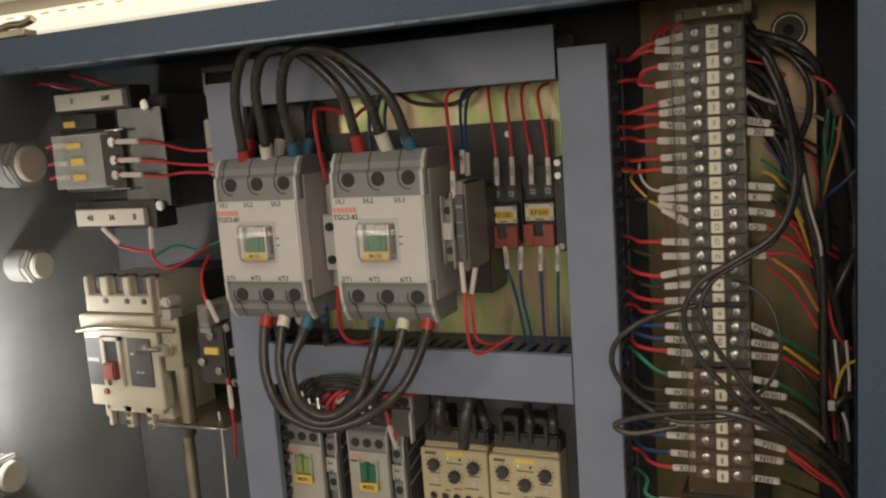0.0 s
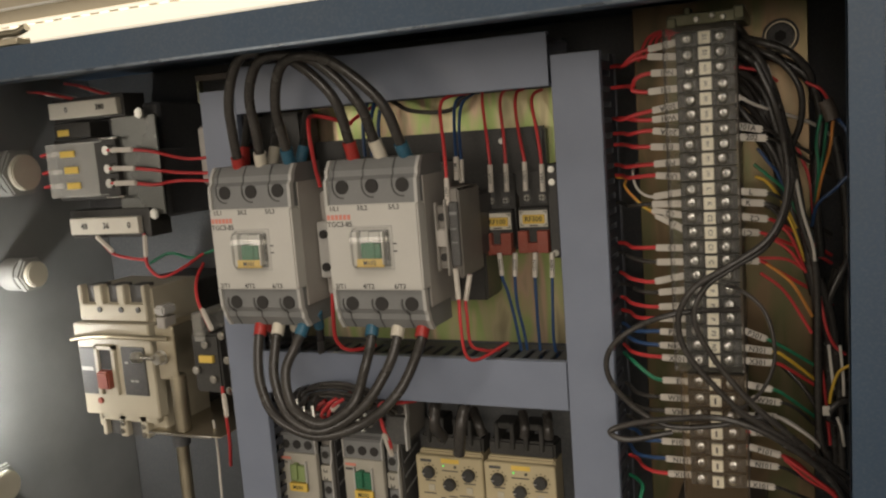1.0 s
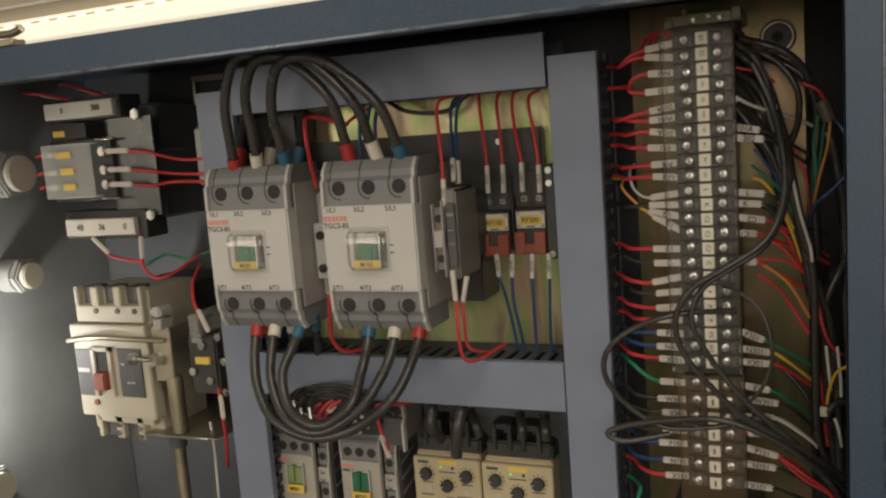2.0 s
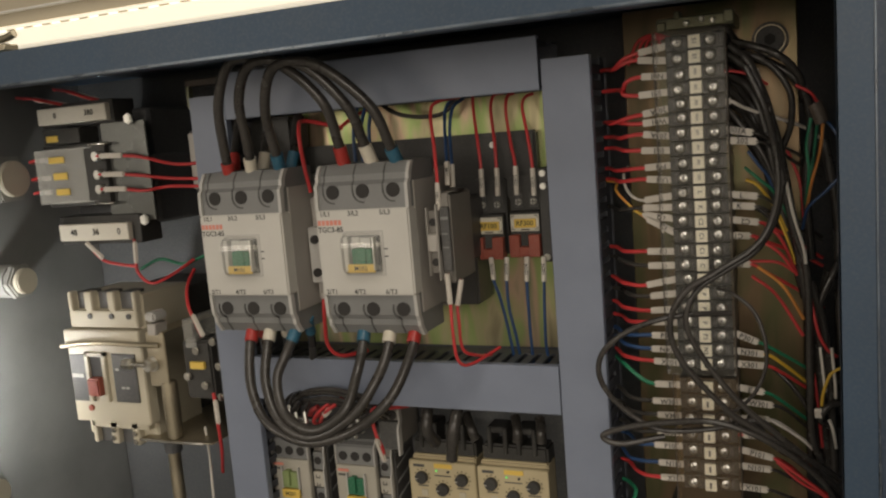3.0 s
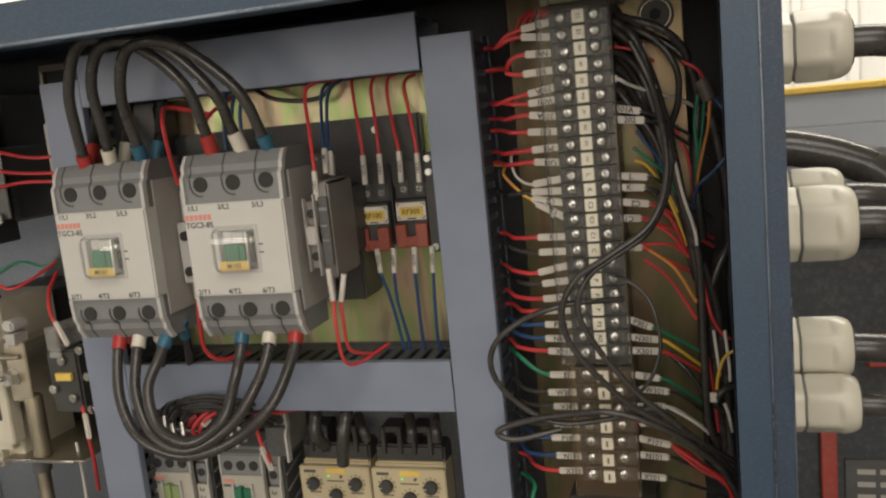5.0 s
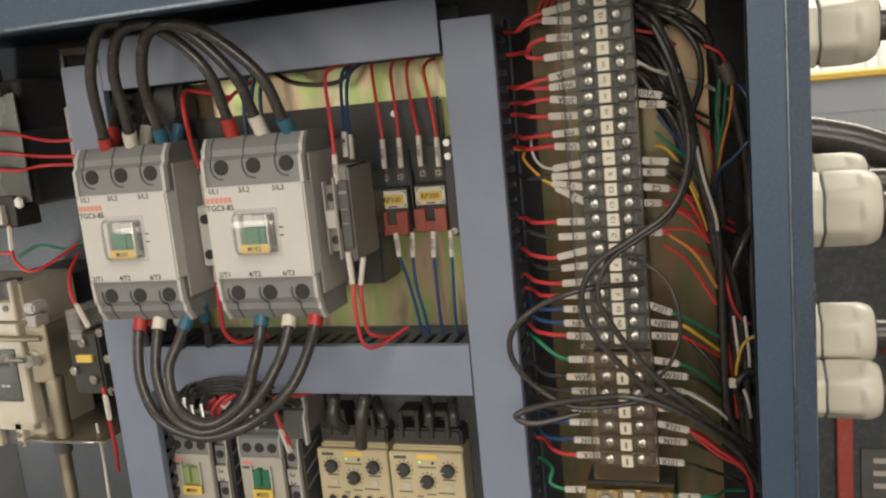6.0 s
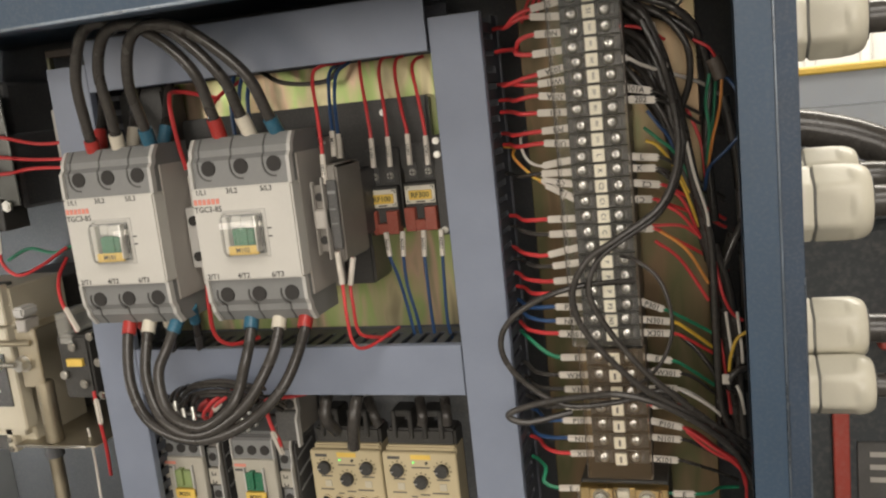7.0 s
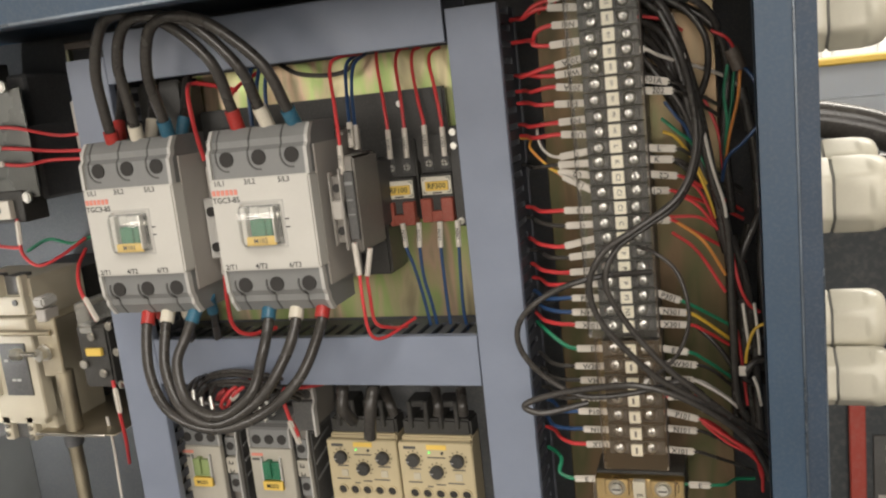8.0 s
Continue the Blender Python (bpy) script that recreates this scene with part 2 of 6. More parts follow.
def smooth_path(points, steps=8):
    pts = [Vector(p) for p in points]
    pts = [2 * pts[0] - pts[1]] + pts + [2 * pts[-1] - pts[-2]]
    out = []
    for i in range(1, len(pts) - 2):
        a, b, c, d = pts[i - 1:i + 3]
        for k in range(steps):
            t = k / steps
            out.append(0.5 * (2 * b + (c - a) * t + (2 * a - 5 * b + 4 * c - d) * t * t + (3 * b - a - 3 * c + d) * t ** 3))
    return out + [pts[-2]]


def tube(points, r, seg=10, steps=8):
    """A round cable along a smooth path."""
    bm = bmesh.new()
    path = smooth_path(points, steps) if steps > 1 else [Vector(p) for p in points]
    side = None
    rows = []
    for i, p in enumerate(path):
        d = (path[min(i + 1, len(path) - 1)] - path[max(i - 1, 0)]).normalized()
        side = (Vector((0.31, 0.87, 0.38)) if side is None else side)
        side = (side - d * side.dot(d)).normalized()
        up = d.cross(side)
        rows.append([bm.verts.new(p + r * (math.cos(a) * side + math.sin(a) * up)) for a in (2 * math.pi * k / seg for k in range(seg))])
    for a, b in zip(rows, rows[1:]):
        for k in range(seg):
            bm.faces.new((a[k], a[(k + 1) % seg], b[(k + 1) % seg], b[k]))
    bm.faces.new(rows[0][::-1]), bm.faces.new(rows[-1])
    return bm


def to_mesh(bm, mat, smooth=False):
    me = bpy.data.meshes.new("mesh")
    bmesh.ops.recalc_face_normals(bm, faces=bm.faces[:])
    bm.to_mesh(me)
    bm.free()
    me.materials.append(mat)
    for p in me.polygons:
        p.use_smooth = smooth
    if smooth:
        me.set_sharp_from_angle(angle=radians(42))
    return me


def part(name, bm, mat, parent, label="", smooth=True, at=None):
    ob = new(name, to_mesh(bm, mat, smooth) if isinstance(bm, bmesh.types.BMesh) else bm)
    ob.parent = parent
    if at:
        ob.location = at
    return tagged(ob, label)


def thing(name, at, label, category, group="", kind=""):
    ob = new(name)
    ob.location = at
    ob.empty_display_size = 0.01
    return tagged(ob, label, category, group, kind)


def solid(name, bm, mat, label, category, group="", kind="", smooth=True):
    return tagged(new(name, to_mesh(bm, mat, smooth)), label, category, group, kind)


TEXTS = {}


def writing(text, size, mat):
    """A flat mesh of letters in the x-z plane, centred, facing the viewer."""
    key = (text, size, mat.name)
    if key not in TEXTS:
        cu = bpy.data.curves.new("letters", "FONT")
        cu.body, cu.size, cu.align_x, cu.align_y, cu.resolution_u, cu.extrude = text, size, "CENTER", "CENTER", 2, 0.00005
        cu.offset = size * 0.012
        ob = new("letters", cu)
        me = bpy.data.meshes.new_from_object(ob.evaluated_get(bpy.context.evaluated_depsgraph_get()))
        bpy.data.objects.remove(ob)
        me.transform(Euler((radians(90), 0, 0)).to_matrix().to_4x4())
        me.materials.clear()
        me.materials.append(mat)
        TEXTS[key] = me
    return TEXTS[key]


def write(parent, text, size, at, mat=None, turn=0.0, name="writing"):
    ob = new(name, writing(text, size, mat or INK))
    ob.parent, ob.location, ob.rotation_euler = parent, at, (0, radians(turn), 0)
    return ob


# ---- the hall round the cabinet ----
FLOOR = -1.45
solid("floor", boxes((-6, 6, -6, 5, FLOOR - 0.1, FLOOR)), CONCRETE, "grey concrete hall floor", "floor", kind="structure", smooth=False)
solid("wall_left", boxes((-6.1, -6, -6, 5, FLOOR, 3)), WALLPAINT, "painted hall wall", "wall", kind="structure", smooth=False)
solid("wall_right", boxes((6, 6.1, -6, 5, FLOOR, 3)), WALLPAINT, "painted hall wall", "wall", kind="structure", smooth=False)
# unseen wall and roof, their openings placed to let the added lamps in
solid("wall_behind", boxes((-6, -4.7, -6.1, -6, FLOOR, 3), (-2.5, -1, -6.1, -6, FLOOR, 3), (-4.7, -2.5, -6.1, -6, FLOOR, -0.6), (-4.7, -2.5, -6.1, -6, 1.6, 3), (3, 6, -6.1, -6, FLOOR, 3), (-1, 3, -6.1, -6, 2.2, 3)), WALLPAINT, "painted hall wall, unseen, with two openings added for the daylight lamps", "wall", kind="structure", smooth=False)
solid("ceiling", boxes((-6, -1.4, -6, 5, 3, 3.1), (2.6, 6, -6, 5, 3, 3.1), (-1.4, 2.6, -6, -3.3, 3, 3.1), (-1.4, 2.6, -1.4, 1.8, 3, 3.1), (-1.4, 2.6, 3.4, 5, 3, 3.1)), WALLPAINT, "pale hall roof, unseen, with two openings added for the overhead lamps", "ceiling", kind="structure", smooth=False)
far = solid("wall_far", boxes((-6, 6, 5, 5.1, FLOOR, 3)), SHEET, "pale ribbed sheet-metal hall wall", "wall", kind="structure", smooth=False)
rib = to_mesh(boxes((-0.03, 0.03, 4.96, 5.0, FLOOR, 3), bevel=0.008), SHEET)
for k in range(40):
    ob = part("rib", rib, None, far)
    ob.location.x = -6 + 0.15 + 0.3 * k

# ---- the cabinet shell ----
FRONT, BACK, LEFT, RIGHT, TOP, BOTTOM = -0.12, 0.16, -0.600, 0.219, 0.0415, -0.62
cabinet = thing("electrical_cabinet", (0, 0, BOTTOM), "dark blue painted steel control cabinet with its door open", "cabinet")


def shell(name, *dims, mat=PAINT, label="", bevel=0.0012):
    bm = boxes(*[(a, b, c, d, e - BOTTOM, g - BOTTOM) for a, b, c, d, e, g in dims], bevel=bevel, seg=2)
    return part(name, bm, mat, cabinet, label)


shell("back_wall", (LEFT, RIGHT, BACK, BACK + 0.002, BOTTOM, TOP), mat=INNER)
shell("side_wall", (RIGHT - 0.002, RIGHT, FRONT + 0.006, BACK, BOTTOM, TOP))
shell("side_wall", (LEFT, LEFT + 0.002, FRONT + 0.006, BACK, BOTTOM, TOP), mat=SIDEHAZE)
shell("roof", (LEFT, RIGHT - 0.002, FRONT + 0.006, BACK, TOP - 0.002, TOP))
shell("plinth", (LEFT + 0.02, RIGHT - 0.02, FRONT + 0.04, BACK - 0.02, FLOOR, BOTTOM - 0.002), mat=MACHDARK, bevel=0.004)
shell("floor_plate", (LEFT, RIGHT, FRONT, BACK, BOTTOM - 0.002, BOTTOM))
shell("front_flange", (0.1908, 0.2092, FRONT, FRONT + 0.002, BOTTOM, 0.0163), (0.1908, 0.1923, FRONT, FRONT + 0.016, BOTTOM, 0.0163))
shell("rain_lip", (0.2092, RIGHT + 0.0005, FRONT - 0.001, FRONT + 0.006, BOTTOM, TOP), mat=PAINT_OUT, bevel=0.0008)
shell("front_flange", (LEFT, 0.2075, FRONT, FRONT + 0.002, 0.0165, TOP), (LEFT, 0.192, FRONT, FRONT + 0.016, 0.0150, 0.0165))
# thin pale beads draw the highlight on the flange bends
shell("edge_bead", (LEFT, 0.192, FRONT - 0.0012, FRONT + 0.002, 0.0155, 0.0172), mat=EDGEGLINT, bevel=0.0006)
shell("edge_bead", (0.2087, 0.2096, FRONT - 0.0016, FRONT + 0.002, BOTTOM, 0.0400), mat=EDGEGLINT, bevel=0.0004)
shell("edge_bead", (RIGHT, RIGHT + 0.0008, FRONT - 0.0008, FRONT + 0.003, BOTTOM, -0.16), mat=EDGEGLINT, bevel=0.0003)
shell("front_flange", (LEFT, LEFT + 0.027, FRONT, FRONT + 0.002, BOTTOM, 0.0163))

# mounting plates
solid("mounting_plate", boxes((-0.335, 0.002, 0.060, 0.062, -0.252, -0.004), bevel=0.0006), ZINC, "yellow zinc-plated steel mounting plate", "mounting plate", smooth=False)
# lower plate takes the dark colour for the shade below the duct
solid("lower_mounting_plate", boxes((-0.335, 0.030, 0.070, 0.072, -0.60, -0.250), bevel=0.0006), INNER, "steel plate behind the small contactors, darkened for the shade there", "mounting plate", smooth=False)
corner = thing("mounting_plate", (0.04, 0.05, -0.6), "brownish zinc-plated plate behind the terminal strip", "mounting plate")
part("plate", boxes((0.010, 0.132, 0.005, 0.007, 0, 0.632), bevel=0.0006), TANZINC, corner, smooth=False)
part("washer", ring("y", 0.0125, 0.0085, 0.002, (0.114, 0.0035, 0.600)), BLACKP, corner)
part("bolt", rods("y", 0.0088, 0.006, (0.114, 0.002, 0.600), seg=24, bevel=0.0016), CHAR, corner, "dark bolt with a socket head")
part("socket", rods("y", 0.0042, 0.0004, (0.114, -0.0014, 0.600), seg=6), HOLE, corner)
part("washer_rim", ring("y", 0.0106, 0.0098, 0.0012, (0.114, 0.0020, 0.600)), DULLSTEEL, corner, "bright rim of the washer")


hanger = thing("mounting_rail", (-0.40, 0.062, 0.0), "brownish zinc rail behind the upright wiring duct", "rail")
part("bar", boxes((0.034, 0.14, -0.002, 0.004, 0.0150, 0.0215), bevel=0.0008), TAPE, hanger, smooth=False)
part("hook", boxes((0.036, 0.0395, -0.004, 0.002, -0.006, 0.0155), bevel=0.0006), OLIVE, hanger, smooth=False)
part("arm", boxes((0.034, 0.05, 0.004, 0.098, 0.0155, 0.021), bevel=0.0008), DARKSTEEL, hanger, smooth=False)


# ---- wiring ducts ----
def duct(length, width, label):
    """Slotted wiring duct along local x from 0, width along z, cover in front at y 0."""
    d = thing("wiring_duct", (0, 0, 0), label, "wiring duct", "wiring ducts")
    u = extruded([(0, 0.0006), (0, width - 0.0006), (0.0006, width), (0.007, width), (0.007, width - 0.0018), (0.0022, width - 0.0018), (0.0022, 0.0018), (0.007, 0.0018), (0.007, 0), (0.0006, 0)], 0, length)
    part("cover", u, DUCT, d, smooth=False)
    part("base", boxes((0, length, 0.057, 0.059, 0.001, width - 0.001)), DUCT_SHADED, d, smooth=False)
    for z in (0.0020, width - 0.0036):
        cells = [(0, length, 0.042, 0.057, z, z + 0.0016)]
        n = int(length / 0.0115)
        for k in range(n):
            cells.append((k * 0.0115 + 0.001, k * 0.0115 + 0.0078, 0.0072, 0.042, z, z + 0.0016))
        part("finger_wall", boxes(*cells), DUCT_SHADED, d, smooth=False)
    return d


UP = Matrix.Rotation(radians(-90), 4, "Y")
d = duct(0.60, 0.037, "blue-grey plastic wiring duct, upright, with smooth cover")
d.matrix_basis = Matrix.Translation((-0.279, 0, -0.60)) @ UP
d = duct(0.60, 0.036, "blue-grey plastic wiring duct beside the terminal strip")
d.matrix_basis = Matrix.Translation((0.036, 0, -0.60)) @ UP
d = duct(0.2765, 0.0390, "blue-grey plastic wiring duct across the top")
d.location = (-0.2785, 0, -0.0215)
d = duct(0.2775, 0.0385, "blue-grey plastic wiring duct below the large contactors")
d.location = (-0.2785, 0.0004, -0.2680)


# ---- large contactors ----
def groove(x, y, z, lip, upper):
    """Upright groove beside a screw hole that bends round below the hole."""
    if upper:
        bm, arc = extruded(lip, x - 0.0089, x - 0.0079), range(180, 277, 12)
    else:
        bm, arc = extruded(lip, x - 0.0044, x - 0.0034), range(156, 241, 12)
    loops = []
    for t in map(math.radians, arc):
        loops.append([bm.verts.new((x + r * math.cos(t), yy, z + r * math.sin(t))) for r, yy in ((0.0078, y), (0.0089, y), (0.0089, y + 0.003), (0.0078, y + 0.003))])
    for p, q in zip(loops, loops[1:]):
        for i in range(4):
            bm.faces.new((p[i], p[(i + 1) % 4], q[(i + 1) % 4], q[i]))
    bm.faces.new(loops[0]), bm.faces.new(loops[-1])
    bmesh.ops.recalc_face_normals(bm, faces=bm.faces[:])
    return bm


def contactor(tag, label, side=True):
    """Three-pole contactor; local x 0..0.078, y 0 at the plate, z 0 at mid height."""
    w = 0.078
    c = thing("contactor", (0, 0, 0), label, "contactor", "large contactors")
    part("base", boxes((0.003, w - 0.003, -0.045, 0, -0.056, 0.056), bevel=0.002, seg=2), GREY, c)
    part("body", boxes((0.0, w, -0.100, -0.042, -0.050, 0.052), bevel=0.0015, seg=2), GREY, c)
    part("front_cover", boxes((0.0, w, -0.112, -0.098, -0.0334, 0.0320), bevel=0.0012, seg=2), WHITE, c, "warm white front cover with printed terminal numbers")
    top = [(-0.1085, 0.0318), (-0.1080, 0.0500), (-0.1050, 0.0530), (-0.1045, 0.0575), (-0.1015, 0.0620), (-0.0985, 0.0655), (-0.060, 0.0655), (-0.060, 0.0318)]
    low = [(-0.1085, -0.0332), (-0.1075, -0.0490), (-0.1050, -0.0530), (-0.1045, -0.0575), (-0.1010, -0.0620), (-0.0985, -0.0655), (-0.060, -0.0655), (-0.060, -0.0332)]
    for name, prof, zc, yc in (("upper_shroud", top, 0.0452, -0.1081), ("lower_shroud", low, -0.0445, -0.1078)):
        s = part(name, extruded(prof, 0.0012, w - 0.0012), MIDGREY, c, smooth=False)
        for x in (0.0148, 0.0402, 0.0655):
            part("screw_hole", rods("y", 0.0054, 0.0012, (x, yc - 0.0004, zc)), HOLE, s, "flat dark disc painted as a shaded screw hole")
        for x in (0.0148, 0.0402, 0.0655):
            edge = [(-0.1085, zc)] + prof[1:6] if zc > 0 else [(-0.1076, zc - 0.0074)] + prof[2:6]
            lip = [(y - 0.0005, z) for y, z in edge] + [(y + 0.0030, z) for y, z in edge[::-1]]
            part("pole_groove", groove(x, yc - 0.0009, zc, lip, zc > 0), CHAR, s, "dark groove round the screw hole", smooth=False)
        for x in (0.0, w - 0.0022):
            edge = [(y - 0.0026, z) for y, z in prof[:6]]
            part("side_lip", extruded(edge + [(y + 0.0050, z) for y, z in edge[::-1]], x, x + 0.0026), PALE, s, smooth=False)
    # window with switch bar and tag
    dome = [(-0.1115, -0.0168), (-0.1150, -0.0164), (-0.1182, -0.0152), (-0.1200, -0.0128), (-0.1206, -0.0090), (-0.1206, 0.0070), (-0.1200, 0.0105), (-0.1182, 0.0130), (-0.1150, 0.0142), (-0.1115, 0.0146)]
    bm = extruded(dome, 0.0232, 0.0546)
    bmesh.ops.bevel(bm, geom=[e for e in bm.edges if len({round(v.co.x, 5) for v in e.verts}) == 1], offset=0.0018, segments=3, affect="EDGES", clamp_overlap=True)
    win = part("window", bm, WINDOW, c, "clear plastic inspection window")
    win.visible_shadow = False
    part("rim", boxes((0.0218, 0.0560, -0.1124, -0.1116, -0.0180, -0.0166), (0.0218, 0.0560, -0.1124, -0.1116, 0.0144, 0.0158), (0.0218, 0.0232, -0.1124, -0.1116, -0.0166, 0.0144), (0.0546, 0.0560, -0.1124, -0.1116, -0.0166, 0.0144), bevel=0.0003), PALE, win)
    part("recess", boxes((0.0255, 0.0525, -0.1128, -0.1118, -0.0150, 0.0125)), MIDGREY, win, smooth=False)
    part("switch_bar", boxes((0.0305, 0.0470, -0.1165, -0.1122, -0.0088, 0.0030), (0.0345, 0.0430, -0.1180, -0.1160, -0.0088, 0.0040), bevel=0.0008), GREENP, win, "green indicator bar")
    # left bar draws the window's highlight, right bar the clip and its glint
    part("clip", boxes((0.0248, 0.0285, -0.1180, -0.1122, -0.0140, 0.0118), bevel=0.0006), WHITE, win)
    part("clip", boxes((0.0492, 0.0508, -0.1188, -0.1122, -0.0130, 0.0120), (0.0508, 0.0528, -0.1150, -0.1122, 0.0040, 0.0075), bevel=0.0005), CHROME, win, "bright bar for the clip and its glint")
    part("clip_slot", boxes((0.0510, 0.0530, -0.1140, -0.1122, -0.0100, 0.0030), (0.0510, 0.0530, -0.1140, -0.1122, 0.0080, 0.0110)), CHAR, win, smooth=False)
    part("rear_bar", boxes((0.0305, 0.0375, -0.1150, -0.1122, 0.0045, 0.0118), (0.0385, 0.0470, -0.1165, -0.1122, 0.0040, 0.0112), bevel=0.0006), WHITE, win)
    part("tag", boxes((0.0270, 0.0500, -0.1180, -0.1168, -0.0148, -0.0084), bevel=0.0003), TAG, win, "yellow tag")
    write(win, tag, 0.0048, (0.0383, -0.1182, -0.0116))
    for x, a, b in ((0.0085, "1/L1", "2/T1"), (0.0325, "3/L2", "4/T2"), (0.0590, "5/L3", "6/T3")):
        write(c, a, 0.0052, (x, -0.1122, 0.0292))
        write(c, b, 0.0052, (x, -0.1122, -0.0305))
    part("logo", boxes(*[(0.0016 + 0.0035 * k, 0.0042 + 0.0035 * k, -0.1123, -0.1119, 0.0208, 0.0246) for k in range(6)]), REDINK, c, "row of red marks", smooth=False)
    write(c, "TGC3-85", 0.0056, (0.0122, -0.1122, 0.0172))
    part("mark", boxes((0.0555, 0.0590, -0.1123, -0.1119, 0.0016, 0.0025), (0.0555, 0.0590, -0.1123, -0.1119, -0.0040, -0.0031)), INK, c, smooth=False)
    # auxiliary contact on the side
    if not side:
        return c
    a = part("side_contact", boxes((w + 0.001, w + 0.0150, -0.070, -0.012, -0.046, 0.040), bevel=0.0015, seg=2), GREY, c, "grey auxiliary contact block")
    part("face", boxes((w + 0.0015, w + 0.0140, -0.079, -0.070, -0.030, 0.016), bevel=0.0010), PALE, a)
    for z in (0.006, -0.021):
        part("screw", rods("y", 0.0036, 0.003, (w + 0.0080, -0.0795, z)), HOLE, a)
    return c


c1 = contactor("M101", "grey three-pole contactor with warm white front cover")
c1.location = (-0.2774, 0.060, -0.130)
c2 = contactor("M102", "grey three-pole contactor beside a separate contact block", False)
c2.location = (-0.1686, 0.060, -0.130)

aux = thing("auxiliary_contact", (-0.0825, 0.06, -0.125), "grey auxiliary contact block with pale edge and sleeved wires", "contact block")
part("body", boxes((0.0075, 0.0165, -0.092, -0.048, -0.033, 0.034), bevel=0.0015, seg=2), AUXGREY, aux)
part("pale_strip", boxes((-0.0012, 0.0078, -0.0960, -0.060, -0.0085, 0.0050), (-0.0012, -0.0002, -0.0985, -0.092, -0.0265, 0.0245), (0.0066, 0.0078, -0.0985, -0.092, -0.0300, 0.0270), (-0.0002, 0.0066, -0.0985, -0.094, -0.0080, 0.0045), bevel=0.0005), GREY, aux, "pale grey terminal face")
part("dark_panel", boxes((0.0086, 0.0160, -0.0945, -0.0918, -0.0235, 0.0245), bevel=0.0006), CHAR, aux, "dark printed side panel")
part("print_bar", boxes((0.0092, 0.0152, -0.0950, -0.0944, 0.0150, 0.0172), (0.0092, 0.0140, -0.0950, -0.0944, 0.0040, 0.0050), (0.0092, 0.0146, -0.0950, -0.0944, -0.0060, -0.0052)), MIDGREY, aux, smooth=False)
for z in (0.0135, -0.0165):
    part("terminal_recess", boxes((-0.0002, 0.0066, -0.0945, -0.060, z - 0.0085, z + 0.0085), bevel=0.0006), AUXGREY, aux)
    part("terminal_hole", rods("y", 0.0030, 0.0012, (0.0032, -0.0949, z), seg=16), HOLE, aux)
part("clip", boxes((0.006, 0.015, -0.090, -0.055, 0.029, 0.035), bevel=0.0012), AUXGREY, aux)
part("foot", boxes((0.002, 0.014, -0.052, 0, -0.024, 0.026), bevel=0.002), CHAR, aux)
part("rear_body", boxes((-0.026, 0.013, -0.036, 0, -0.062, -0.022), bevel=0.002, seg=2), BLACKP, aux)

base = thing("black_mounting_block", (-0.28, 0.06, -0.19), "black plastic strip on the mounting plate behind the contactors", "mounting block")
part("body", boxes((0, 0.258, -0.010, 0, 0.085, 0.140), bevel=0.002, seg=2), BLACKP, base)
part("raised_end", boxes((0.002, 0.046, -0.030, 0, 0.110, 0.168), bevel=0.003, seg=2), BLACKP, base)
part("screw", rods("y", 0.0026, 0.002, (0.222, -0.011, 0.130), bevel=0.0005), CHROME, base)
part("screw", rods("y", 0.0026, 0.002, (0.128, -0.011, 0.130), bevel=0.0005), STEEL, base)


# ---- power cables with coloured end caps ----
def cable(points, r, caps, label, group, mat=RUBBER, seg=14):
    c = thing("power_cable", points[0], label, "cable", group)
    o = Vector(points[0])
    pts = [Vector(p) - o for p in points]
    part("sheath", tube(pts, r, seg, 10), mat, c)
    for end, colour in zip((0, -1), caps):
        if colour:
            a = pts[end]
            b = pts[1] if end == 0 else pts[-2]
            d = (b - a).normalized()
            part("end_cap", tube([a - d * 0.006, a + d * 0.010, a + d * 0.0108], r * 1.32, seg, 1), colour, c, smooth=True)
    return c


UPPER = [
    ([(-0.2554, -0.0350, -0.0669), (-0.2507, -0.0450, -0.0438), (-0.2440, -0.0550, -0.0130), (-0.2291, -0.0600, 0.0149), (-0.2111, -0.0600, 0.0208), (-0.1793, -0.0580, 0.0107), (-0.1540, -0.0500, -0.0168), (-0.1500, -0.0400, -0.0462), (-0.1496, -0.0350, -0.0615)], CAPRED),
    ([(-0.2335, -0.0350, -0.0644), (-0.2285, -0.0450, -0.0407), (-0.2244, -0.0550, -0.0103), (-0.2087, -0.0620, 0.0128), (-0.1847, -0.0640, 0.0163), (-0.1579, -0.0600, 0.0077), (-0.1332, -0.0500, -0.0225), (-0.1290, -0.0400, -0.0467), (-0.1262, -0.0350, -0.0616)], CAPWHITE),
    ([(-0.2070, -0.0350, -0.0627), (-0.2051, -0.0420, -0.0490), (-0.2017, -0.0550, -0.0207), (-0.1896, -0.0620, 0.0068), (-0.1680, -0.0660, 0.0137), (-0.1435, -0.0620, 0.0062), (-0.1140, -0.0520, -0.0231), (-0.1062, -0.0420, -0.0511), (-0.1046, -0.0350, -0.0641)], CAPBLUE),
]
for pts, cap in UPPER:
    cable(pts, 0.0040, (cap, cap), "thick black cable looped over two contactors with coloured end caps", "bridging cables")
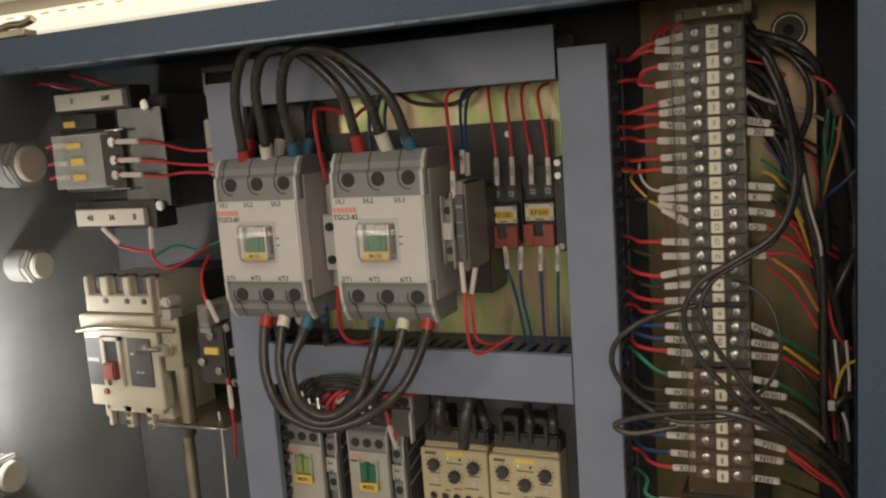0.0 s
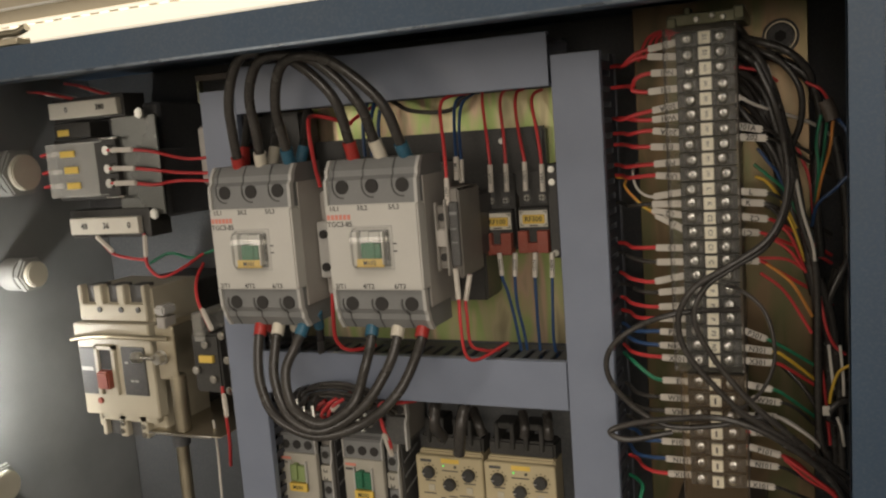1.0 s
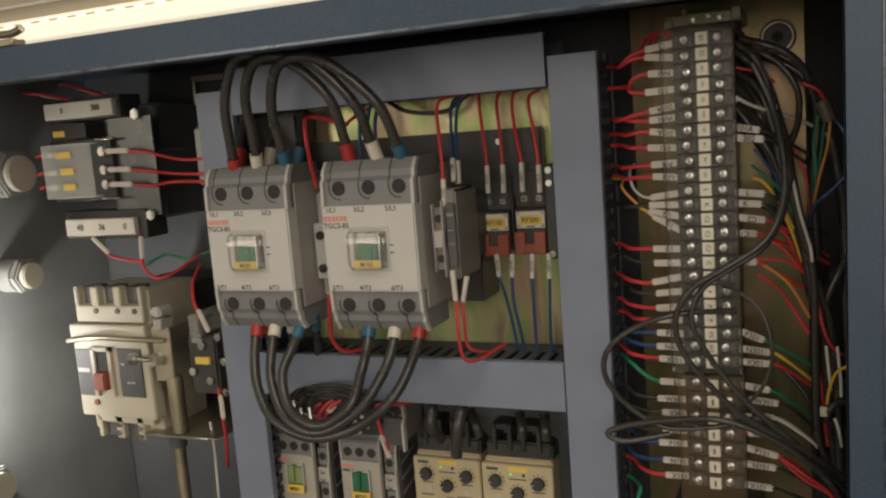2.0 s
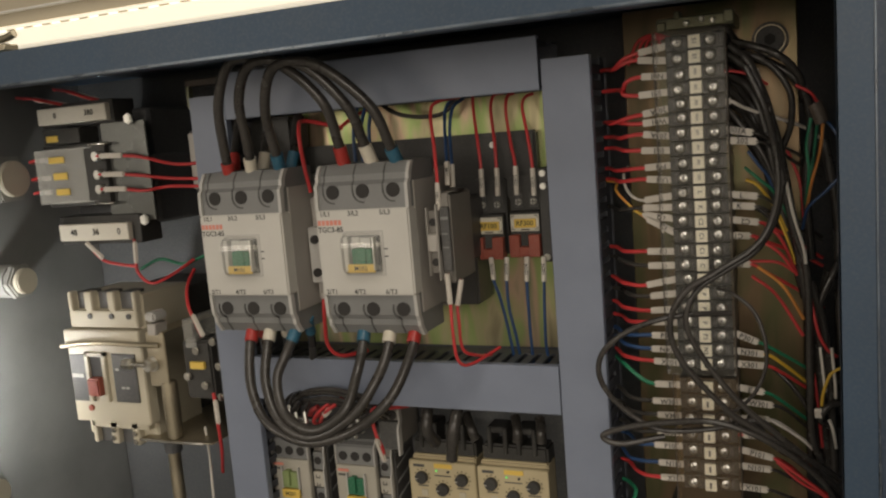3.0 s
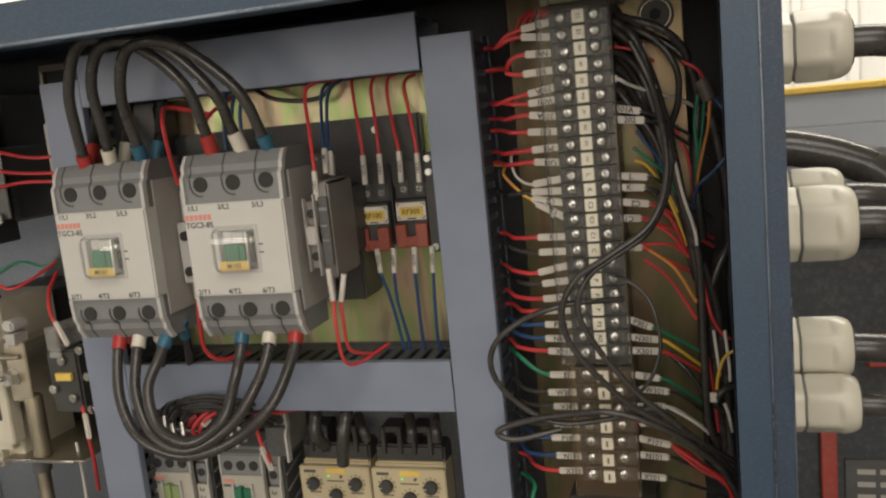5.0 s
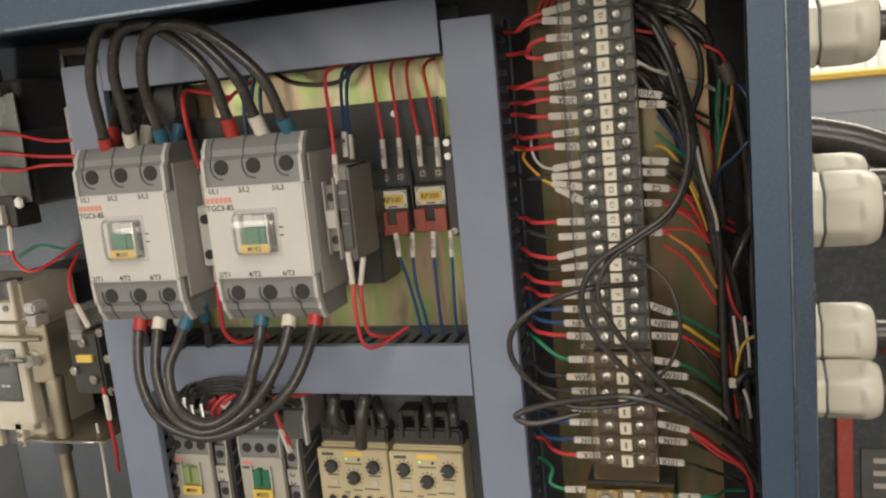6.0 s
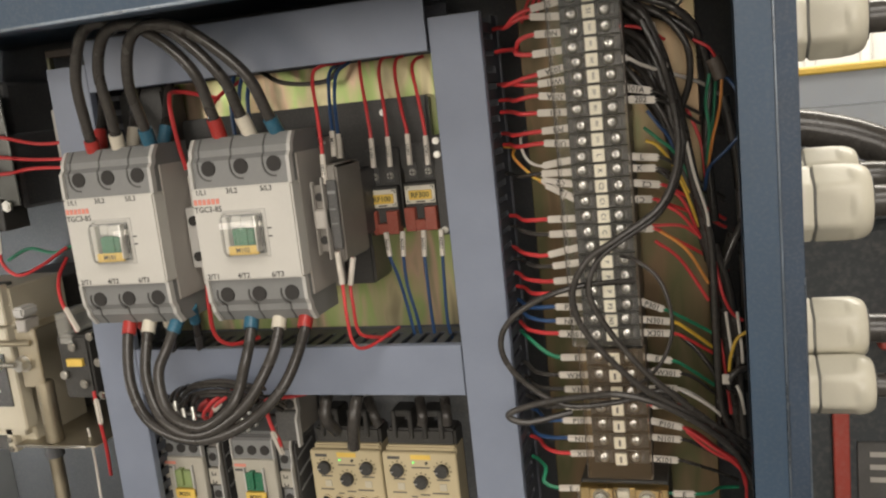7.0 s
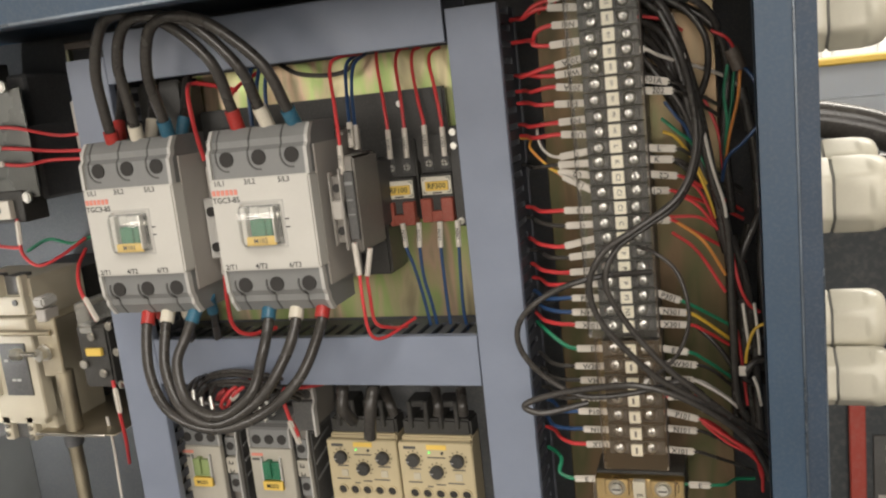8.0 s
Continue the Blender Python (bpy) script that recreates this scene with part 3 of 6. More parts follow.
LOWER = [
    ([(-0.2498, -0.0350, -0.1953), (-0.2483, -0.0450, -0.2120), (-0.2390, -0.0600, -0.2397), (-0.2188, -0.0700, -0.2634), (-0.1828, -0.0720, -0.2749), (-0.1429, -0.0700, -0.2637), (-0.1146, -0.0600, -0.2400), (-0.1014, -0.0450, -0.2086), (-0.1008, -0.0350, -0.1931)], CAPRED),
    ([(-0.2318, -0.0350, -0.1940), (-0.2315, -0.0450, -0.2115), (-0.2248, -0.0600, -0.2352), (-0.2070, -0.0710, -0.2605), (-0.1765, -0.0740, -0.2695), (-0.1440, -0.0690, -0.2530), (-0.1252, -0.0580, -0.2257), (-0.1214, -0.0450, -0.2080), (-0.1220, -0.0350, -0.1935)], CAPWHITE),
    ([(-0.2072, -0.0350, -0.1944), (-0.2126, -0.0450, -0.2123), (-0.2140, -0.0600, -0.2301), (-0.2010, -0.0720, -0.2540), (-0.1730, -0.0760, -0.2630), (-0.1490, -0.0700, -0.2480), (-0.1430, -0.0580, -0.2243), (-0.1435, -0.0450, -0.2087), (-0.1447, -0.0350, -0.1931)], CAPBLUE),
]
for pts, cap in LOWER:
    cable(pts, 0.0040, (cap, cap), "thick black cable looped below two contactors with coloured end caps", "bridging cables")
# rear row of capped ends, half hidden
for p, cap in (([(-0.2517, -0.0200, -0.1960), (-0.2566, -0.0120, -0.2100), (-0.2719, 0.0100, -0.2420), (-0.2863, 0.0300, -0.2808)], CAPRED), ([(-0.2273, -0.0200, -0.1955), (-0.2330, -0.0120, -0.2094), (-0.2479, 0.0100, -0.2410), (-0.2626, 0.0300, -0.2795)], CAPWHITE), ([(-0.2045, -0.0200, -0.1932), (-0.2086, -0.0120, -0.2068), (-0.2233, 0.0100, -0.2400), (-0.2371, 0.0300, -0.2781)], CAPBLUE)):
    cable(p, 0.0034, (cap, None), "thick black cable leaving the contactor with coloured end cap", "feed cables")
for u in ([(-0.2641, -0.0150, -0.0608), (-0.2659, -0.0120, -0.0528), (-0.2703, 0.0000, -0.0373), (-0.2789, 0.0200, -0.0104)], ):
    cable(u, 0.0036, (CAPRED, None), "thick black feed cable with red end cap", "feed cables")
cable([(-0.2360, -0.0150, -0.0619), (-0.2351, -0.0120, -0.0519), (-0.2403, 0.0000, -0.0370), (-0.2489, 0.0200, -0.0152)], 0.0036, (CAPWHITE, None), "thick black feed cable with ivory end cap", "feed cables")
cable([(-0.2087, -0.0150, -0.0629), (-0.2073, -0.0120, -0.0535), (-0.2116, 0.0000, -0.0390), (-0.2189, 0.0200, -0.0176)], 0.0036, (CAPBLUE, None), "thick black feed cable with blue end cap", "feed cables")


# ---- thin wires with printed sleeves ----
def wire(points, colour, r=0.0011, name="wire", label="", group="", sleeve=None, text="", flip=False, mat=None, size=0.0052):
    """A thin wire; sleeve: (inner end, outer end) of a white marker sleeve on it."""
    label = label or colour + " insulated copper wire" + (" with white printed marker sleeve" if sleeve else " in the wiring bundle")
    o = Vector(points[0])
    w = thing(name, o, label, "wire", group or "control wires")
    part("insulation", tube([Vector(p) - o for p in points], r, 8, 6), mat or WIRES[colour], w)
    if sleeve:
        a, b = sorted((Vector(p) - o for p in sleeve), key=lambda v: v.x)
        d = b - a
        m = part("marker_sleeve", boxes((0, d.length, -0.0016, 0.0016, -0.0024, 0.0024), bevel=0.0011, seg=2), SLEEVE, w)
        ex = d.normalized()
        ey = (Vector((0, 1, 0)) - ex * ex.y).normalized()
        flat = Matrix.Translation(a) @ Matrix((ex, ey, ex.cross(ey))).transposed().to_4x4()
        m.matrix_basis = flat
        if text:
            t = new("writing", writing(text, size, INK))
            t.parent = m
            t.location = (d.length * 0.52, -0.00175, 0)
            t.rotation_euler = (0, radians(180 if flip else 0), 0)
    return w


# wires of the interface relays: red above, blue below, both with upright sleeves
def sleeve_upright(path, colour, k, text=""):
    """A wire along the path with its sleeve on the last stretch."""
    w = thing("wire", path[0], colour + " wire with white upright marker sleeve", "wire", "relay wires")
    o = Vector(path[0])
    pts = [Vector(p) - o for p in path]
    part("insulation", tube(pts, 0.0013, 8, 8), WIRES[colour], w)
    a, b = pts[-1 - k], pts[-1]
    part("marker_sleeve", tube([a, a.lerp(b, 0.5), b], 0.0021, 10, 2), SLEEVE, w)
    if text:
        d = b - a
        t = write(w, text, 0.0040, a.lerp(b, 0.5) + Vector((0, -0.0023, 0)), turn=90)
    return w


sleeve_upright([(-0.0231, 0.0550, -0.0218), (-0.0285, 0.0500, -0.0245), (-0.0295, 0.0450, -0.0326), (-0.0233, 0.0350, -0.0569), (-0.0198, 0.0300, -0.0795), (-0.0194, 0.0280, -0.1008)], "red", 1, "V301")
sleeve_upright([(-0.0391, 0.0550, -0.0199), (-0.0431, 0.0500, -0.0228), (-0.0433, 0.0450, -0.0352), (-0.0377, 0.0350, -0.0595), (-0.0336, 0.0300, -0.0770), (-0.0334, 0.0280, -0.0997)], "red", 1, "U301")
sleeve_upright([(-0.0481, 0.0550, -0.0189), (-0.0542, 0.0500, -0.0207), (-0.0559, 0.0450, -0.0309), (-0.0513, 0.0350, -0.0541), (-0.0493, 0.0300, -0.0777), (-0.0490, 0.0280, -0.0998)], "red", 1, "U101")
sleeve_upright([(-0.0699, 0.0550, -0.0163), (-0.0720, 0.0500, -0.0195), (-0.0707, 0.0450, -0.0322), (-0.0653, 0.0350, -0.0569), (-0.0624, 0.0300, -0.0778), (-0.0621, 0.0280, -0.0996)], "red", 1, "V101")
sleeve_upright([(-0.0171, 0.0400, -0.2441), (-0.0195, 0.0350, -0.2244), (-0.0177, 0.0300, -0.1965), (-0.0159, 0.0280, -0.1687), (-0.0152, 0.0290, -0.1490)], "blue", 1, "N301")
sleeve_upright([(-0.0327, 0.0400, -0.2393), (-0.0321, 0.0350, -0.2152), (-0.0307, 0.0300, -0.1916), (-0.0301, 0.0280, -0.1685), (-0.0290, 0.0290, -0.1490)], "blue", 1, "N101")
sleeve_upright([(-0.0438, 0.0400, -0.2346), (-0.0445, 0.0350, -0.2149), (-0.0470, 0.0300, -0.1911), (-0.0468, 0.0280, -0.1677), (-0.0457, 0.0290, -0.1490)], "blue", 1, "N101")
sleeve_upright([(-0.0487, 0.0400, -0.2368), (-0.0514, 0.0350, -0.2056), (-0.0542, 0.0300, -0.1819), (-0.0577, 0.0280, -0.1672), (-0.0590, 0.0290, -0.1490)], "blue", 1, "N101")
sleeve_upright([(-0.0758, 0.0300, -0.0204), (-0.0826, 0.0000, -0.0230), (-0.0848, -0.0100, -0.0313), (-0.0790, -0.0220, -0.0568), (-0.0752, -0.0300, -0.0829), (-0.0745, -0.0330, -0.1029)], "red", 1, "1010")
sleeve_upright([(-0.0776, 0.0300, -0.0202), (-0.0797, 0.0100, -0.0269), (-0.0782, 0.0000, -0.0420), (-0.0726, -0.0150, -0.0687), (-0.0710, -0.0200, -0.0858)], "blue", 1, "M101")
sleeve_upright([(-0.0722, 0.0300, -0.0208), (-0.0746, 0.0100, -0.0287), (-0.0744, 0.0000, -0.0464), (-0.0708, -0.0100, -0.0708), (-0.0705, -0.0120, -0.0878)], "blue", 1)
sleeve_upright([(-0.0500, 0.0100, -0.2179), (-0.0641, -0.0200, -0.2237), (-0.0693, -0.0320, -0.2166), (-0.0699, -0.0360, -0.1947), (-0.0700, -0.0360, -0.1730), (-0.0707, -0.0360, -0.1501)], "red", 1)
sleeve_upright([(-0.0576, 0.0100, -0.2244), (-0.0609, -0.0150, -0.2177), (-0.0674, -0.0250, -0.2103), (-0.0668, -0.0300, -0.1881), (-0.0668, -0.0300, -0.1750), (-0.0621, -0.0300, -0.1557)], "red", 1)
wire([(-0.1779, 0.0200, -0.0366), (-0.2011, 0.0000, -0.0285), (-0.1987, -0.0150, -0.0353), (-0.1941, -0.0200, -0.0624), (-0.1901, -0.0200, -0.0857)], "red", 0.0017, label="red wire curving down between the contactors")
wire([(-0.1881, -0.0200, -0.1731), (-0.1894, -0.0200, -0.1917), (-0.1945, -0.0100, -0.2148), (-0.1881, 0.0000, -0.2258), (-0.1739, 0.0200, -0.2265)], "red", 0.0017, label="red wire between the contactors")
wire([(-0.1620, 0.0400, -0.0214), (-0.1747, 0.0200, -0.0326), (-0.1788, 0.0100, -0.0425), (-0.1736, 0.0000, -0.0594)], "red", 0.0015, label="red wire above the contactor")
for k in range(3):
    wire([(-0.158 + 0.007 * k, 0.012, -0.02), (-0.160 + 0.007 * k, 0.005, -0.04), (-0.158 + 0.007 * k, 0.0, -0.075)], "blue", 0.0015, label="blue wire above the contactor")
wire([(-0.155, 0.045, -0.018), (-0.13, 0.035, -0.030), (-0.100, 0.045, -0.032), (-0.085, 0.05, -0.018)], "black", 0.0018, label="thin black wire along the plate")


# ---- interface relays ----
def relay(tag):
    """Plug-in relay on a black socket, red body below a yellow tag."""
    r = thing("interface_relay", (0, 0, 0), "black relay socket with yellow tag and red relay body", "relay", "interface relays")
    part("socket", boxes((0, 0.0275, -0.022, -0.0068, -0.030, 0.032), bevel=0.0012, seg=2), BLACKP, r)
    part("step", boxes((0.001, 0.0265, -0.029, -0.021, -0.028, 0.004), bevel=0.001), BLACKP, r)
    part("red_body", boxes((0.001, 0.0095, -0.034, -0.024, -0.0325, -0.0145), (0.0170, 0.0262, -0.034, -0.024, -0.0325, -0.0145), (0.0012, 0.0260, -0.0336, -0.0245, -0.0322, -0.0240), bevel=0.0006), BRICKRED, r, "dull red relay body")
    part("label", boxes((0.002, 0.0255, -0.0302, -0.0288, -0.0120, 0.0015), bevel=0.0003), LABELWHITE, r, "white paper label")
    part("tag", boxes((0.0050, 0.0232, -0.0312, -0.0300, -0.0092, -0.0020), bevel=0.0003), TAG, r, "yellow tag")
    corners = [(a, a + 0.0022, -0.0305, -0.0300, b, b + 0.0005) for a in (0.0036, 0.0220) for b in (-0.0108, 0.0002)] + [(a, a + 0.0005, -0.0305, -0.0300, b, b + 0.0022) for a in (0.0032, 0.0242) for b in (-0.0108, -0.0015)]
    part("label_print", boxes(*corners, (0.0105, 0.0175, -0.0305, -0.0300, -0.0112, -0.0103)), INK, r, smooth=False)
    write(r, tag, 0.0056, (0.0141, -0.0314, -0.0056))
    for x in (0.0075, 0.0200):
        sc = part("terminal_screw", rods("y", 0.0030, 0.003, (x, -0.0235, 0.011), seg=16, tip=0.0022, bevel=0.0006), CHROME, r)
        part("screw_slot", boxes((x - 0.0022, x + 0.0022, -0.0252, -0.0248, 0.0106, 0.0114), (x - 0.0004, x + 0.0004, -0.0252, -0.0248, 0.0088, 0.0132)), HOLE, sc, smooth=False)
        part("terminal_plate", boxes((x - 0.0035, x + 0.0035, -0.0228, -0.0218, 0.006, 0.018)), CHAR, r, smooth=False)
    return r


relay("RF100").location = (-0.0757, 0.0665, -0.1190)
relay("RF300").location = (-0.0450, 0.0665, -0.1175)
rail = thing("relay_bracket", (-0.017, 0.055, -0.15), "black strip with bright screws beside the relay", "bracket")
part("strip", boxes((0, 0.008, -0.022, 0.005, -0.004, 0.070), bevel=0.0006), BLACKP, rail)
for z in (0.000, 0.066, 0.056):
    part("screw", rods("y", 0.0026, 0.003, (0.004, -0.0230, z), seg=14, bevel=0.0005), CHROME, rail)


# ---- electronic overload relays ----
def overload():
    """Cream-faced relay with three dials, a row of holes and a black rear."""
    r = thing("overload_relay", (0, 0, 0), "cream-faced electronic overload relay with three black dials", "relay", "overload relays")
    w = 0.0630
    part("face", boxes((0, w, 0, 0.006, -0.075, -0.0025), bevel=0.0008, seg=2), CREAM, r)
    part("housing", boxes((0.0012, w - 0.0012, 0.006, 0.028, -0.075, 0.001), bevel=0.0015, seg=2), CREAM, r)
    part("rear", boxes((0.002, w - 0.002, 0.010, 0.055, -0.060, 0.014), bevel=0.002, seg=2), BLACKP, r)
    for x in (0.008, 0.034):
        part("clamp", boxes((x, x + 0.004, 0.008, 0.030, 0.006, 0.030), (x + 0.014, x + 0.018, 0.008, 0.030, 0.006, 0.030), (x, x + 0.018, 0.010, 0.030, 0.024, 0.030), bevel=0.001), BLACKP, r)
    for x, z in ((0.0125, -0.0170), (0.0505, -0.0168), (0.0320, -0.0268)):
        dial = part("dial", rods("y", 0.0056, 0.005, (x, -0.0022, z), seg=24, bevel=0.0008), BLACKP, r, "black dial")
        part("pointer", boxes((x - 0.0050, x - 0.0028, -0.0051, -0.0046, z - 0.0008, z - 0.0002)), PALE, dial, smooth=False)
        ticks = []
        for k in range(9):
            a = radians(-40 + k * 32.5)
            cx, cz = x + 0.0072 * math.cos(a), z + 0.0072 * math.sin(a)
            ticks.append((cx - 0.0005, cx + 0.0005, -0.0003, 0, cz - 0.0005, cz + 0.0005))
        part("scale", boxes(*ticks), INK, r, smooth=False)
    part("tag", boxes((0.0245, 0.0415, -0.0005, 0, -0.0080, -0.0040)), TAG, r, "yellow tag", smooth=False)
    part("logo", boxes((0.0045, 0.0150, -0.0004, 0, -0.0080, -0.0056)), CHAR, r, smooth=False)
    part("lamp", rods("y", 0.0009, 0.001, (0.0265, -0.0004, -0.0105), seg=12), LED, r, "green lit indicator")
    part("indicator", rods("y", 0.0012, 0.001, (0.0375, -0.0004, -0.0110), seg=12), BLACKP, r)
    bars = [(0.0080, 0.0180, -0.0252), (0.0245, 0.0400, -0.0150), (0.0450, 0.0560, -0.0252), (0.0060, 0.0180, -0.0370), (0.0220, 0.0270, -0.0405), (0.0400, 0.0540, -0.0370), (0.0300, 0.0380, -0.0385)]
    part("print_bar", boxes(*[(a, b, -0.0003, 0, z - 0.0005, z + 0.0005) for a, b, z in bars]), CHAR, r, smooth=False)
    for x in (0.0140, 0.0500):
        part("button", boxes((x - 0.0030, x + 0.0030, -0.0008, 0, -0.0345, -0.0285), bevel=0.0003), IVORY, r)
    for k in range(5):
        x = 0.0105 + 0.0112 * k
        part("cable_hole", ring("y", 0.0046, 0.0036, 0.002, (x, -0.0006, -0.0462)), CREAM, r)
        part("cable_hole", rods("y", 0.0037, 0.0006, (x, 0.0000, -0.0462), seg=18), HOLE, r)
    return r


o1 = overload()
o1.location = (-0.1549, 0.0401, -0.3289)
o2 = copy_thing(o1, Matrix.Translation((-0.0900, 0.0401, -0.3294)))
for p in ([(-0.1236, 0.0300, -0.2722), (-0.1181, 0.0100, -0.2752), (-0.1173, 0.0050, -0.2896), (-0.1148, 0.0150, -0.3032)], [(-0.0961, 0.0300, -0.2740), (-0.0897, 0.0050, -0.2731), (-0.0912, -0.0020, -0.2887), (-0.0959, 0.0020, -0.3114)]):
    cable(p, 0.0050, (None, None), "short thick black cable stub above the overload relay", "relay feed cables")
for p in ([(-0.0958, 0.0400, -0.2863), (-0.0880, 0.0300, -0.2944), (-0.0853, 0.0300, -0.3040)], [(-0.0520, 0.0400, -0.2860), (-0.0473, 0.0300, -0.2939), (-0.0483, 0.0300, -0.3033)], [(-0.0307, 0.0400, -0.2858), (-0.0272, 0.0300, -0.2936), (-0.0273, 0.0300, -0.3029)]):
    cable(p, 0.0042, (None, None), "short thick black cable stub above the overload relay", "relay feed cables")


# ---- small contactors ----
def small_contactor(tag, bar):
    w = 0.0400
    c = thing("contactor", (0, 0, 0), "small grey contactor with yellow tag and side terminals", "contactor", "small contactors")
    part("body", boxes((0, w, 0.004, 0.050, -0.075, 0.004), bevel=0.0012, seg=2), CHAR, c)
    part("front_cover", boxes((0, w, 0, 0.006, -0.075, -0.0162), bevel=0.0008), AGED, c)
    up = part("upper_shroud", extruded([(0.002, -0.016), (0.002, 0.000), (0.008, 0.006), (0.03, 0.010), (0.03, -0.016)], 0.0008, w - 0.0008), MIDGREY, c, smooth=False)
    for x in (0.0075, 0.0195, 0.0315):
        part("screw_hole", rods("y", 0.0042, 0.001, (x, 0.0018, -0.0085), seg=18), HOLE, up)
    for x in (0.0, w - 0.0012):
        part("side_lip", extruded([(0.0005, -0.016), (0.0005, 0.0005), (0.007, 0.0075), (0.02, 0.012), (0.02, -0.016)], x, x + 0.0012), PALE, up, smooth=False)
    part("logo", boxes((0.002, 0.013, -0.0003, 0, -0.0225, -0.0200)), REDINK, c, smooth=False)
    part("print_bar", boxes((0.002, 0.012, -0.0003, 0, -0.0265, -0.0245)), CHAR, c, smooth=False)
    part("switch_bar", boxes((0.0125, 0.0285, -0.0035, 0, -0.0425, -0.0270), (0.0165, 0.0215, -0.006, 0, -0.0400, -0.0250), bevel=0.0006), bar, c, "green indicator bar")
    part("switch_frame", boxes((0.0110, 0.0125, -0.0030, 0, -0.0500, -0.0230), (0.0285, 0.0300, -0.0030, 0, -0.0500, -0.0230), bevel=0.0003), PALE, c)
    part("tag", boxes((0.0115, 0.0300, -0.0045, -0.001, -0.0515, -0.0435), bevel=0.0003), TAG, c, "yellow tag")
    write(c, tag, 0.0050, (0.0208, -0.0048, -0.0475))
    s = part("side_terminal_block", boxes((w + 0.0005, w + 0.0120, 0.010, 0.045, -0.075, 0.004), bevel=0.001), AUXGREY, c, "grey side terminal block")
    for z in (-0.018, -0.052):
        part("terminal_cell", boxes((w + 0.0010, w + 0.0112, 0.0065, 0.010, z - 0.009, z + 0.008), bevel=0.0008), MIDGREY, s)
        part("terminal_hole", rods("y", 0.0036, 0.001, (w + 0.0062, 0.0063, z), seg=18), HOLE, s)
    part("terminal_face", boxes((w + 0.0010, w + 0.0118, 0.0045, 0.010, -0.0425, -0.028), bevel=0.0006), AGED, s)
    for z in (-0.0325, -0.0400):
        part("terminal_mark", boxes((w + 0.0040, w + 0.0080, 0.0040, 0.0046, z - 0.0016, z - 0.0008), (w + 0.0040, w + 0.0047, 0.0040, 0.0046, z - 0.0008, z + 0.0016), (w + 0.0073, w + 0.0080, 0.0040, 0.0046, z - 0.0008, z + 0.0010)), CHAR, s, smooth=False)
    lip = [(0.0040, -0.075), (0.0040, -0.026), (0.0062, -0.020), (0.0064, -0.008), (0.0100, 0.0005), (0.0180, 0.0075), (0.0200, 0.0060), (0.0125, -0.001), (0.0085, -0.009), (0.0085, -0.075)]
    part("terminal_lip", extruded(lip, w + 0.0118, w + 0.0130), PALE, s, "pale curved edge", smooth=False)
    part("flank", boxes((w + 0.0128, w + 0.0142, 0.012, 0.050, -0.075, 0.002), bevel=0.0004), CHAR, s)
    for k in range(4):
        bm = boxes((w + 0.0140, w + 0.0150, 0.014, 0.044, -0.0010, 0.0010))
        bm.transform(Matrix.Translation((0, 0, -0.052 + 0.014 * k)) @ Matrix.Rotation(radians(14), 4, "X"))
        part("cooling_rib", bm, MIDGREY, s, smooth=False)
    return c


small_contactor("M201", LIMEP).location = (-0.2862, 0.0200, -0.3155)
small_contactor("M202", GREENP).location = (-0.2178, 0.0200, -0.3160)
top_aux = thing("auxiliary_contact", (-0.150, 0.02, -0.30), "grey terminal block with red and white sleeved wire", "contact block")
part("body", boxes((-0.018, -0.002, 0.006, 0.040, -0.012, 0.024), bevel=0.001), AUXGREY, top_aux)
part("lower_step", boxes((-0.022, -0.003, 0.002, 0.030, -0.016, 0.010), bevel=0.001), CHAR, top_aux)
part("side_lip", extruded([(0.000, -0.020), (0.000, 0.004), (0.004, 0.010), (0.003, 0.019), (0.008, 0.026), (0.012, 0.026), (0.008, 0.019), (0.009, 0.010), (0.006, 0.004), (0.006, -0.020)], -0.0035, -0.0018), PALE, top_aux, "pale curved edge", smooth=False)
part("terminal_hole", rods("y", 0.0040, 0.001, (-0.0095, 0.0055, 0.0145), seg=18), HOLE, top_aux)
part("foot", boxes((-0.016, -0.005, 0.040, 0.051, -0.010, 0.026), bevel=0.001), CHAR, top_aux)
wire([(-0.1547, 0.0000, -0.2689), (-0.1596, -0.0100, -0.2703), (-0.1576, -0.0100, -0.2889), (-0.1537, -0.0080, -0.3024), (-0.1558, -0.0020, -0.3156)], "red", 0.0016, label="red wire with white sleeve above the small contactor",
     sleeve=([(-0.1561, -0.0120, -0.2928)][0], [(-0.1548, -0.0040, -0.3156)][0]))
wire([(-0.1404, 0.0200, -0.2743), (-0.1464, 0.0100, -0.2726), (-0.1556, 0.0100, -0.2736), (-0.1627, 0.0000, -0.2718)], "red", 0.0016)
# loose coil of thinner black cable with its bright lugs
for k in range(4):
    cable([(x + 0.0030 * (k % 2), y + 0.004 * (k // 2), z + 0.0034 * k - 0.006) for x, y, z in [(-0.2600, 0.0150, -0.2960), (-0.2420, -0.0040, -0.2719), (-0.2253, -0.0120, -0.2607), (-0.1986, -0.0160, -0.2560), (-0.1790, -0.0130, -0.2600), (-0.1660, 0.0000, -0.2690), (-0.1600, 0.0150, -0.2800)]], 0.0019, (None, None), "coil of thin black cable above the small contactors", "coiled cables", seg=8)
cable([(-0.1652, 0.0000, -0.2718), (-0.1699, -0.0100, -0.2758), (-0.1901, -0.0120, -0.2800), (-0.2155, -0.0120, -0.2802), (-0.2422, -0.0100, -0.2770), (-0.2616, 0.0050, -0.2750)], 0.0026, (None, None), "coil of black cable above the small contactors", "coiled cables")
